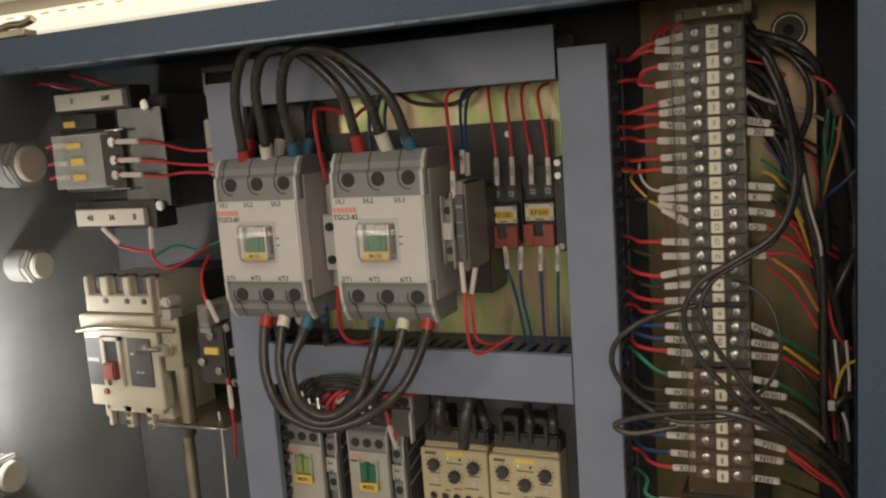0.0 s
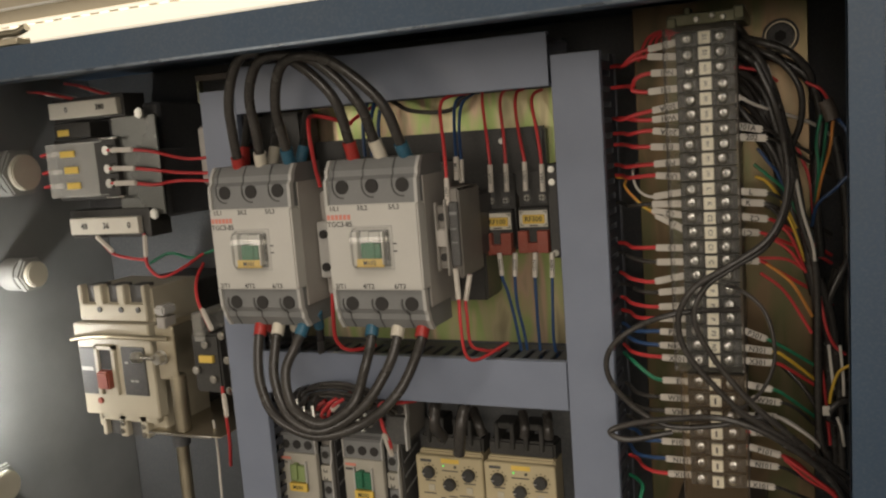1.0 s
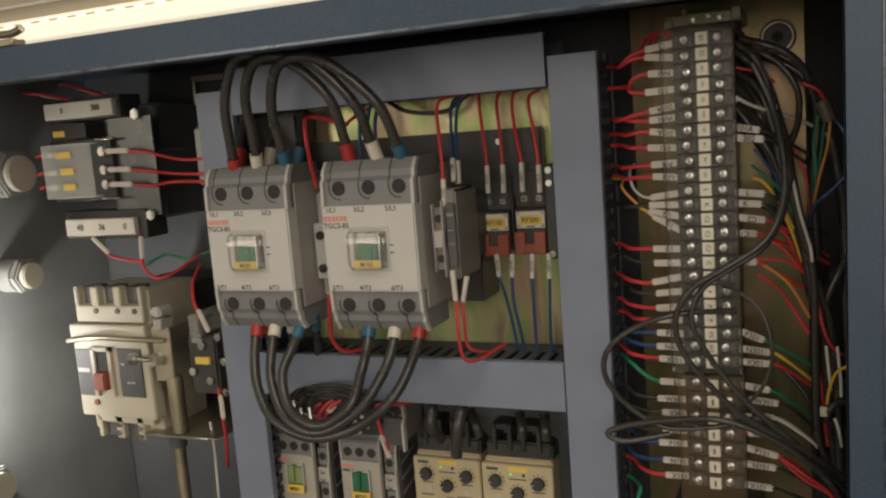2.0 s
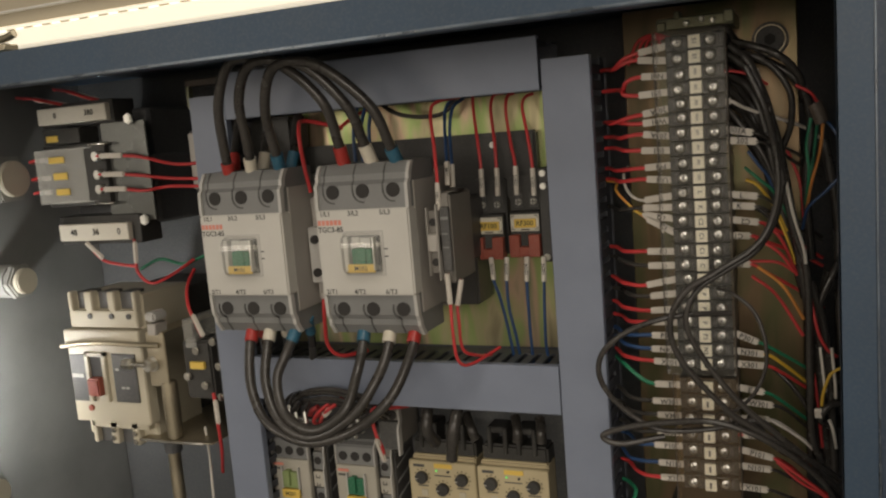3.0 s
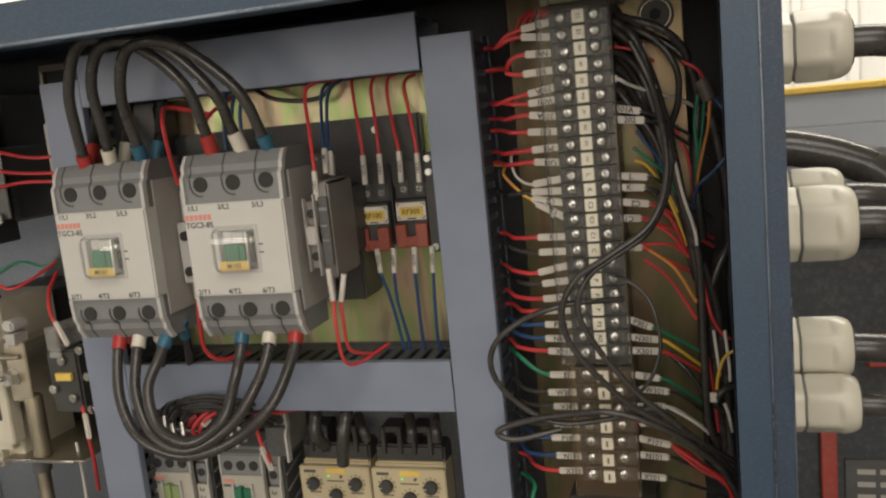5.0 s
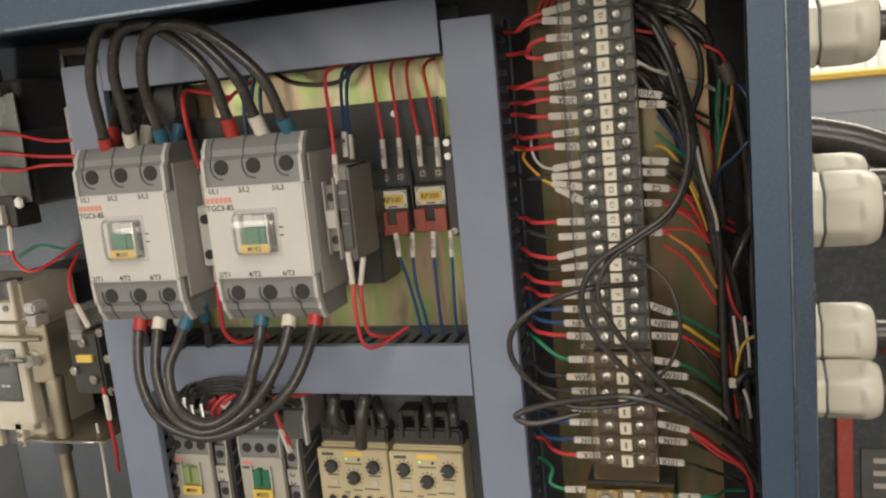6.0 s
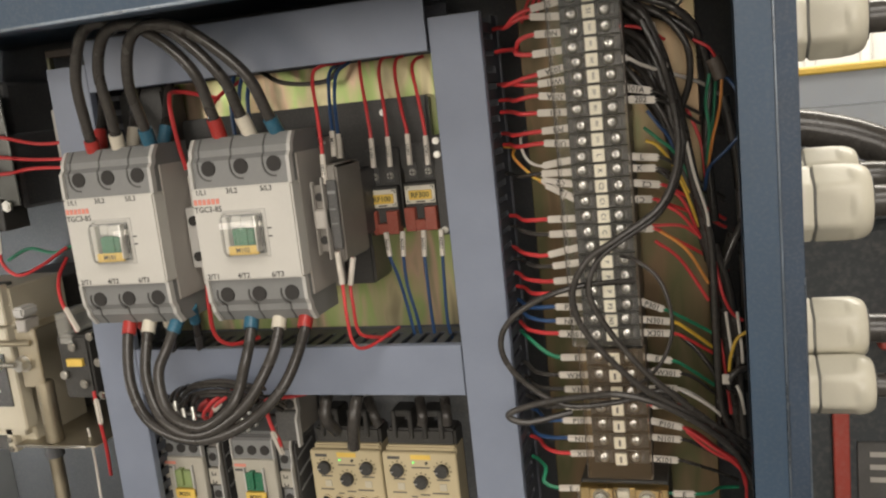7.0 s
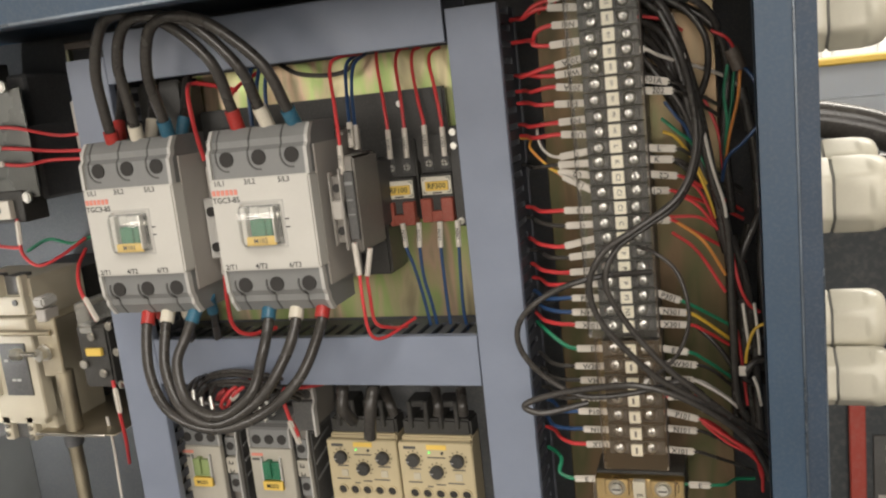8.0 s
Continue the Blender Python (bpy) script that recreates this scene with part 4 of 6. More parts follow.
for x, z, dx in ((-0.2330, -0.2640, 0.004), (-0.2275, -0.2625, 0.003), (-0.2215, -0.2685, 0.004), (-0.2130, -0.2675, 0.004), (-0.1710, -0.2758, 0.008), (-0.1640, -0.2710, 0.008)):
    a, b = Vector((x, -0.028, z)), Vector((x + dx, -0.033, z - 0.0085))
    lug = thing("cable_lug", a, "bright crimped cable lug on a thin black cable", "cable lug", "cable lugs")
    part("barrel", tube([(0, 0, 0), (b - a) * 0.5, b - a], 0.0017, 10, 1), CHROME, lug)
    part("cable", tube([(0, 0, 0), (-0.002, 0.010, 0.004), (-0.006, 0.030, 0.002), (-0.010, 0.060, -0.010)], 0.0017, 8, 5), RUBBER, lug)
for x in (-0.2035, -0.1970):
    wire([(x + 0.016, 0.0200, -0.2640), (x + 0.008, -0.0160, -0.2635), (x, -0.0230, -0.2700), (x - 0.006, -0.0200, -0.2790), (x - 0.008, 0.0000, -0.2880)], "red", 0.0016, label="red wire end above the small contactor", sleeve=((x + 0.0050, -0.0200, -0.2655), (x - 0.0010, -0.0240, -0.2720)) if x > -0.200 else None)
wire([(-0.2169, 0.0000, -0.2722), (-0.2241, 0.0000, -0.2771), (-0.2275, 0.0000, -0.2845)], "red", 0.0022, label="red wire end above the small contactor")
wire([(-0.2063, 0.0000, -0.2721), (-0.2131, 0.0000, -0.2751), (-0.2198, 0.0000, -0.2829)], "red", 0.0022, label="red wire end above the small contactor")


# ---- terminal strip ----
strip = thing("terminal_strip", (0.1075, 0.0, 0.0), "long black terminal strip with numbered tiles under a clear cover", "terminal strip")
STRIPBLACK = material("black_terminal_moulding", (0.026, 0.027, 0.025), 0.4, vary=0.15, dust=0.04)
block = to_mesh(boxes((-0.0195, 0.0195, 0.006, 0.045, -0.0049, 0.0049), (-0.0195, 0.0195, 0.002, 0.006, 0.0040, 0.0049), (-0.0040, 0.0040, 0.001, 0.006, -0.0049, 0.0049), bevel=0.0004), STRIPBLACK)
tile = to_mesh(boxes((-0.0040, 0.0040, -0.0010, 0.0011, -0.0042, 0.0042), bevel=0.0004), TILEIV)
head = bmesh.new()
bmesh.ops.create_uvsphere(head, u_segments=18, v_segments=10, radius=0.0037, matrix=Matrix.Translation((0, 0.0040, 0)) @ Matrix.Diagonal((1, 0.45, 1, 1)) @ Matrix.Rotation(radians(90), 4, "X"))
bmesh.ops.create_cone(head, cap_ends=True, segments=18, radius1=0.0034, radius2=0.0044, depth=0.0014, matrix=Matrix.Translation((0, 0.0052, 0)) @ Matrix.Rotation(radians(-90), 4, "X"))
screw = to_mesh(head, CHROME, True)
slot = to_mesh(boxes((-0.0019, 0.0019, 0.0022, 0.0032, -0.00035, 0.00035), (-0.00035, 0.00035, 0.0022, 0.0032, -0.0019, 0.0019)), CHAR)
plate = to_mesh(boxes((-0.0050, 0.0050, 0.0052, 0.0062, -0.0030, 0.0030), bevel=0.0004), CHAR)
TILE_TEXT = ["S1", "S1", "N01", "S01", "202", "W01", "201", "E01", "P01", "U01", "L", "K", "C2", "C1", "C1", "C", "C", "P", "P", "P", "P3", "N3", "X3"]
levels = [0.0010 - 0.01023 * k for k in range(23)] + [-0.2411 - 0.0122 * k for k in range(7)]
rng = random.Random(5)
for k, z in enumerate(levels):
    cell = part("terminal", block, None, strip, at=(0, 0, z))
    if k >= 23:
        cell.scale.z = 1.19
    part("number_tile", tile, None, strip, "ivory number tile", at=(0.0003 + rng.uniform(-0.0002, 0.0002), 0, z))
    if k < 23:
        write(strip, TILE_TEXT[k], 0.0042 if len(TILE_TEXT[k]) < 3 else 0.0026, (0.0003, -0.0012, z), turn=90)
    else:
        part("print_bar", boxes((-0.0006, 0.0008, -0.0013, -0.0009, -0.0022, 0.0022)), CHAR, strip, smooth=False, at=(0, 0, z))
    for x in (-0.0110, 0.0110):
        part("screw_plate", plate, None, strip, at=(x, 0, z))
        s = part("screw", screw, None, strip, "bright screw", at=(x + rng.uniform(-0.0003, 0.0003), rng.uniform(-0.0004, 0.0004), z))
        s.rotation_euler = (rng.uniform(-0.14, 0.10), 0, rng.uniform(-0.10, 0.22))
        s2 = part("screw_slot", slot, None, s)
        s2.rotation_euler = (0, rng.uniform(0, 1.5), 0)
part("rail", boxes((-0.017, 0.017, 0.045, 0.054, -0.330, 0.020)), DULLSTEEL, strip, smooth=False)
SWAP = Matrix(((0, 0, 1, 0), (0, 1, 0, 0), (1, 0, 0, 0), (0, 0, 0, 1)))
for g, h, z0, z1 in ((0.0262, 0.0205, -0.2300, 0.0085), (0.0225, 0.0213, -0.3260, -0.2320)):
    bm = extruded([(0.004, -g), (-0.0056, -g), (-0.0062, -g + 0.0006), (-0.0062, h - 0.0006), (-0.0056, h), (0.004, h), (0.004, h - 0.001), (-0.0052, h - 0.001), (-0.0052, -g + 0.001), (0.004, -g + 0.001)], z0, z1)
    bm.transform(SWAP)
    part("clear_cover", bm, CLEAR if z0 > -0.3 else AMBER, strip, "clear plastic cover" if z0 > -0.3 else "amber-tinted clear plastic cover", smooth=False).visible_shadow = False
    # thin dark strips draw the cover's edge lines
    part("cover_edge", boxes((-g - 0.0006, -g - 0.0001, -0.0050, -0.0020, z0, z1), (h + 0.0001, h + 0.0005, -0.0050, 0.0040, z0, z1)), TAPE, strip, "dark edge line of the clear cover", smooth=False)
clip = part("end_clip", boxes((-0.0235, 0.0265, -0.003, 0.050, 0.0095, 0.0175), (-0.0235, -0.0170, -0.006, 0.004, 0.0085, 0.0150), (0.0200, 0.0265, -0.006, 0.004, 0.0105, 0.0190), (-0.012, -0.008, -0.004, 0.01, 0.0165, 0.0215), bevel=0.0008), OLIVE, strip, "olive metal end clip")
part("clip_screw", rods("y", 0.0022, 0.002, (-0.004, -0.0038, 0.0130), (0.006, -0.0038, 0.0145), (0.013, -0.0038, 0.0130), seg=12, tip=0.0012), CHROME, clip)

earth = thing("earth_bar", (0.107, 0.0, -0.352), "brass earth bar with two screws under a clear cover", "earth bar")
part("bar", boxes((-0.031, 0.031, 0.004, 0.012, -0.012, 0.014), bevel=0.0008), BRASS, earth)
part("base", boxes((-0.031, 0.031, 0.012, 0.054, -0.015, 0.016), bevel=0.001), BLACKP, earth)
for x in (-0.0155, 0.0165):
    part("clamp_plate", boxes((x - 0.0085, x + 0.0085, 0.0010, 0.004, 0.002, 0.0145), bevel=0.0008), BRASS, earth)
    part("washer", rods("y", 0.0060, 0.0012, (x, 0.0006, 0.0085), seg=22), DULLSTEEL, earth)
    sc = part("screw", rods("y", 0.0047, 0.0036, (x, -0.0014, 0.0085), seg=20, tip=0.0034, bevel=0.0010), CHROME, earth)
    part("screw_slot", boxes((x - 0.0030, x + 0.0030, -0.0035, -0.0030, 0.0080, 0.0090)), HOLE, sc, smooth=False)
    part("edge_clip", boxes((x + 0.0090, x + 0.0108, -0.0005, 0.004, 0.006, 0.0130), bevel=0.0006), BRASS, earth)
part("number_tile", boxes((-0.004, 0.0045, -0.001, 0.005, -0.012, 0.014), bevel=0.0005), IVORY, earth)
write(earth, "E", 0.0055, (0.0003, -0.0012, 0.004), turn=90)
part("clear_cover", boxes((-0.0315, 0.0315, -0.0050, -0.0042, -0.013, 0.017), bevel=0.0003), CLEAR, earth).visible_shadow = False

# left-hand wires: text, upside down, colour, z at the outer end, z at the strip
LEFT_WIRES = [
    ("S1", 1, "red", -0.0025, 0.0010), ("S1", 1, "red", -0.0072, -0.0098), ("N01", 1, "red", -0.0190, -0.0200), ("S01", 1, "red", -0.0318, -0.0310),
    ("202A", 1, "red", -0.0453, -0.0420), ("W01", 1, "red", -0.0516, -0.0504), ("201A", 1, "red", -0.0592, -0.0622), ("E01", 1, "red", -0.0706, -0.0720),
    ("P01", 1, "red", -0.0831, -0.0822), ("U01", 1, "red", -0.0912, -0.0930), ("L", 1, "white", -0.1066, -0.1035), ("K", 1, "", -0.1118, -0.1122),
    ("C2", 1, "yellow", -0.1165, -0.1210), ("C1", 0, "orange", -0.1193, -0.1326), ("C1", 0, "red", -0.1436, -0.1441), ("C", 1, "", -0.1542, -0.1542),
    ("P", 0, "red", -0.1688, -0.1635), ("P", 0, "", -0.1768, -0.1745), ("P", 0, "red", -0.1876, -0.1863), ("P", 0, "red", -0.1962, -0.1962),
    ("P301", 0, "blue", -0.2060, -0.2066), ("N301", 0, "blue", -0.2163, -0.2168), ("X301", 0, "red", -0.2255, -0.2267), ("E", 0, "green", -0.2431, -0.2432),
    ("W301", 0, "", -0.2562, -0.2562), ("V301", 0, "", -0.2668, -0.2668), ("U301", 0, "", -0.2802, -0.2799), ("P101", 0, "blue", -0.2905, -0.2902),
    ("N101", 0, "blue", -0.3040, -0.3044), ("X101", 0, "red", -0.3158, -0.3152), ("E", 0, "green", -0.3432, -0.3425)]
PAIRS = {0: -0.0115, 1: -0.0115, 2: -0.0270, 3: -0.0270, 4: -0.0500, 5: -0.0500}
for k, (text, flip, colour, z0, z1) in enumerate(LEFT_WIRES):
    x0, x1 = 0.0672 + rng.uniform(-0.0015, 0.0025), 0.0918
    if text == "E" and z0 < -0.3:
        x0, x1 = 0.0590, 0.0780
    zl = PAIRS.get(k, z0 + (0.012 if colour == "green" else rng.uniform(-0.002, 0.003)))
    xl = 0.0520 if k in (2, 3) else 0.0430 + rng.uniform(0, 0.006)
    path = [(x1 + 0.006, 0.012, z1), (x1, 0.0115, z1), (x0, 0.0115, z0), (x0 - 0.010, 0.0120, z0 + (zl - z0) * 0.35), (xl + 0.003, 0.018, zl), (xl - 0.004, 0.030, zl + 0.001), (0.0365, 0.036, zl + 0.001)]
    if text == "L":
        path = path[:3] + [(0.056, 0.014, -0.100), (0.0515, 0.024, -0.088), (0.050, 0.05, -0.084)]
    if colour in ("yellow", "orange"):
        path = path[:3] + [(0.0560, 0.013, -0.1090), (0.0465, 0.018, -0.0990), (0.0450, 0.030, -0.0940), (0.0365, 0.036, -0.093)]
    wire(path, colour or "black", 0.0015 if colour not in ("white", "yellow", "orange") else 0.0010, group="terminal strip wires",
         sleeve=((x0, 0.0110, z0), (x1, 0.0110, z1)), text=text, flip=bool(flip))

RIGHT_WIRES = [
    ("", 0, "white", 0.1205, -0.0395, 0.1300, -0.0415), ("301A", 0, "black", 0.1221, -0.0591, 0.1434, -0.0635), ("202", 0, "black", 0.1252, -0.0674, 0.1459, -0.0695),
    ("L", 0, "black", 0.1222, -0.1043, 0.1456, -0.1069), ("K", 0, "black", 0.1206, -0.1120, 0.1435, -0.1138), ("C2", 1, "red", 0.1266, -0.1223, 0.1457, -0.1249),
    ("C1", 1, "red", 0.1222, -0.1331, 0.1400, -0.1342), ("C", 1, "red", 0.1247, -0.1532, 0.1394, -0.1541), ("P301", 0, "green", 0.1258, -0.2032, 0.1429, -0.2100),
    ("N301", 0, "yellow", 0.1250, -0.2160, 0.1466, -0.2185), ("X301", 0, "red", 0.1244, -0.2256, 0.1469, -0.2268), ("E", 0, "green", 0.1246, -0.2427, 0.1459, -0.2462),
    ("W301", 0, "black", 0.1308, -0.2534, 0.1513, -0.2555), ("V301", 0, "white", 0.1320, -0.2653, 0.1489, -0.2665), ("U301", 0, "red", 0.1293, -0.2786, 0.1483, -0.2784),
    ("P101", 0, "red", 0.1276, -0.2895, 0.1505, -0.2946), ("N101", 0, "black", 0.1269, -0.3018, 0.1489, -0.3034), ("X101", 0, "black", 0.1252, -0.3176, 0.1462, -0.3190),
    ("E", 0, "green", 0.1400, -0.3440, 0.1560, -0.3440)]
for text, flip, colour, x0, z0, x1, z1 in RIGHT_WIRES:
    drop = 0.004 if z0 < -0.34 else rng.uniform(0.016, 0.026)
    path = [(0.1180, 0.010, z0 + 0.0005), (x0, 0.011, z0), (x1, 0.011, z1), (x1 + 0.010, 0.016, z1 - drop * 0.30), (0.172, 0.030, z1 - drop), (0.185, 0.036, z1 - drop * 1.5)]
    wire(path, colour, 0.0012, group="terminal strip wires", sleeve=((x0, 0.0105, z0), (x1, 0.0105, z1)), text=text, flip=bool(flip))

# loose black control cables looped in front of the strip
for p, r in (([(0.1402, 0.0000, -0.0188), (0.1524, -0.0050, -0.0500), (0.1588, -0.0200, -0.0884), (0.1563, -0.0300, -0.1133), (0.1452, -0.0360, -0.1336), (0.1200, -0.0420, -0.1501), (0.1012, -0.0440, -0.1623), (0.0900, -0.0420, -0.1835), (0.0953, -0.0380, -0.2101), (0.1204, -0.0320, -0.2428), (0.1369, -0.0260, -0.2581), (0.1710, -0.0150, -0.2817), (0.1953, 0.0000, -0.3037)], 0.0021),
             ([(0.1617, -0.0050, -0.0968), (0.1562, -0.0180, -0.1200), (0.1445, -0.0280, -0.1384), (0.1269, -0.0340, -0.1495), (0.1075, -0.0380, -0.1632), (0.0998, -0.0380, -0.1849), (0.1106, -0.0340, -0.2116), (0.1311, -0.0300, -0.2405), (0.1509, -0.0240, -0.2612), (0.1777, -0.0120, -0.2892), (0.1965, 0.0000, -0.3157)], 0.0020),
             ([(0.1183, -0.0100, -0.1674), (0.1286, -0.0180, -0.1692), (0.1416, -0.0220, -0.1800), (0.1477, -0.0240, -0.1964), (0.1486, -0.0240, -0.2155), (0.1419, -0.0240, -0.2339), (0.1300, -0.0200, -0.2486), (0.1196, -0.0100, -0.2561)], 0.0013),
             ([(0.1272, -0.0200, -0.1818), (0.0927, -0.0340, -0.1811), (0.0632, -0.0380, -0.1899), (0.0423, -0.0360, -0.2071), (0.0391, -0.0340, -0.2272), (0.0525, -0.0300, -0.2486), (0.0773, -0.0260, -0.2645), (0.1107, -0.0220, -0.2636), (0.1402, -0.0180, -0.2572), (0.1538, -0.0100, -0.2681)], 0.0020),
             ([(0.0800, -0.0220, -0.2709), (0.0501, -0.0300, -0.2755), (0.0381, -0.0320, -0.2695), (0.0555, -0.0320, -0.2622), (0.0860, -0.0300, -0.2574), (0.1157, -0.0300, -0.2558), (0.1470, -0.0250, -0.2681), (0.1808, -0.0150, -0.2973), (0.1975, 0.0000, -0.3360)], 0.0022)):
    cable(p, r, (None, None), "loose black control cable looped in front of the terminal strip", "loose control cables", seg=10)
for p, r in (([(0.1294, 0.0150, -0.0035), (0.1431, 0.0100, -0.0187), (0.1534, 0.0050, -0.0536), (0.1601, 0.0050, -0.0902), (0.1667, 0.0080, -0.1277), (0.1748, 0.0100, -0.1623), (0.1750, 0.0120, -0.2285), (0.1759, 0.0150, -0.2777), (0.1817, 0.0200, -0.2982)], 0.0026),
             ([(0.1269, 0.0200, -0.0071), (0.1457, 0.0150, -0.0277), (0.1563, 0.0120, -0.0612), (0.1630, 0.0120, -0.0983), (0.1693, 0.0150, -0.1439), (0.1752, 0.0200, -0.1913), (0.1753, 0.0200, -0.2470), (0.1751, 0.0250, -0.2982)], 0.0030),
             ([(0.1310, 0.0200, -0.0005), (0.1575, 0.0120, -0.0116), (0.1721, 0.0200, -0.0271), (0.1746, 0.0300, -0.0451)], 0.0026),
             ([(0.1325, 0.0200, -0.0061), (0.1535, 0.0150, -0.0179), (0.1664, 0.0150, -0.0372), (0.1669, 0.0180, -0.0588), (0.1605, 0.0200, -0.0765)], 0.0022),
             ([(0.1771, 0.0200, -0.1681), (0.1846, 0.0200, -0.1995), (0.1882, 0.0200, -0.2392), (0.1896, 0.0200, -0.2878), (0.1911, 0.0200, -0.3377)], 0.0030),
             ([(0.1720, 0.0250, -0.1611), (0.1795, 0.0250, -0.2085), (0.1824, 0.0250, -0.2487), (0.1856, 0.0250, -0.2981), (0.1947, 0.0200, -0.3418)], 0.0034),
             ([(0.1820, 0.0200, -0.2152), (0.1803, 0.0200, -0.1915), (0.1918, 0.0200, -0.1613), (0.1999, 0.0300, -0.1482)], 0.0026),
             ([(0.1351, 0.0050, -0.2617), (0.1526, 0.0050, -0.2840), (0.1741, 0.0100, -0.2982), (0.1952, 0.0200, -0.3292)], 0.0024),
             ([(0.1244, 0.0200, -0.0432), (0.1329, 0.0180, -0.0552), (0.1495, 0.0180, -0.0808), (0.1585, 0.0200, -0.1098)], 0.0020),
             ([(0.1269, 0.0300, -0.0101), (0.1496, 0.0250, -0.0151), (0.1718, 0.0250, -0.0322), (0.1791, 0.0300, -0.0603), (0.1752, 0.0300, -0.1008), (0.1779, 0.0300, -0.1545)], 0.0030),
             ([(0.1251, 0.0300, -0.0209), (0.1413, 0.0220, -0.0341), (0.1506, 0.0200, -0.0608), (0.1558, 0.0200, -0.0946), (0.1626, 0.0220, -0.1330), (0.1729, 0.0250, -0.1806)], 0.0028),
             ([(0.1208, 0.0300, -0.0541), (0.1358, 0.0220, -0.0630), (0.1488, 0.0240, -0.0867), (0.1575, 0.0260, -0.1256), (0.1716, 0.0280, -0.1694)], 0.0022),
             ([(0.1206, 0.0300, -0.1116), (0.1435, 0.0200, -0.1161), (0.1572, 0.0220, -0.1327), (0.1700, 0.0250, -0.1648), (0.1770, 0.0280, -0.2092)], 0.0016),
             ([(0.1874, 0.0300, -0.0721), (0.1942, 0.0300, -0.1174), (0.1956, 0.0300, -0.1633), (0.1950, 0.0300, -0.2183), (0.1951, 0.0300, -0.2751)], 0.0034),
             ([(0.1884, 0.0300, -0.1629), (0.1799, 0.0300, -0.2018), (0.1798, 0.0300, -0.2503), (0.1811, 0.0300, -0.3171)], 0.0030),
             ([(0.1511, 0.0300, -0.2334), (0.1655, 0.0280, -0.2495), (0.1758, 0.0280, -0.2702), (0.1851, 0.0300, -0.3128)], 0.0018),
             ([(0.1867, 0.0200, -0.2714), (0.1813, 0.0120, -0.2644), (0.1872, 0.0100, -0.2538), (0.2021, 0.0200, -0.2534)], 0.0024)):
    cable(p, r, (None, None), "black sheathed control cable in the side bundle", "bundled control cables", seg=10)
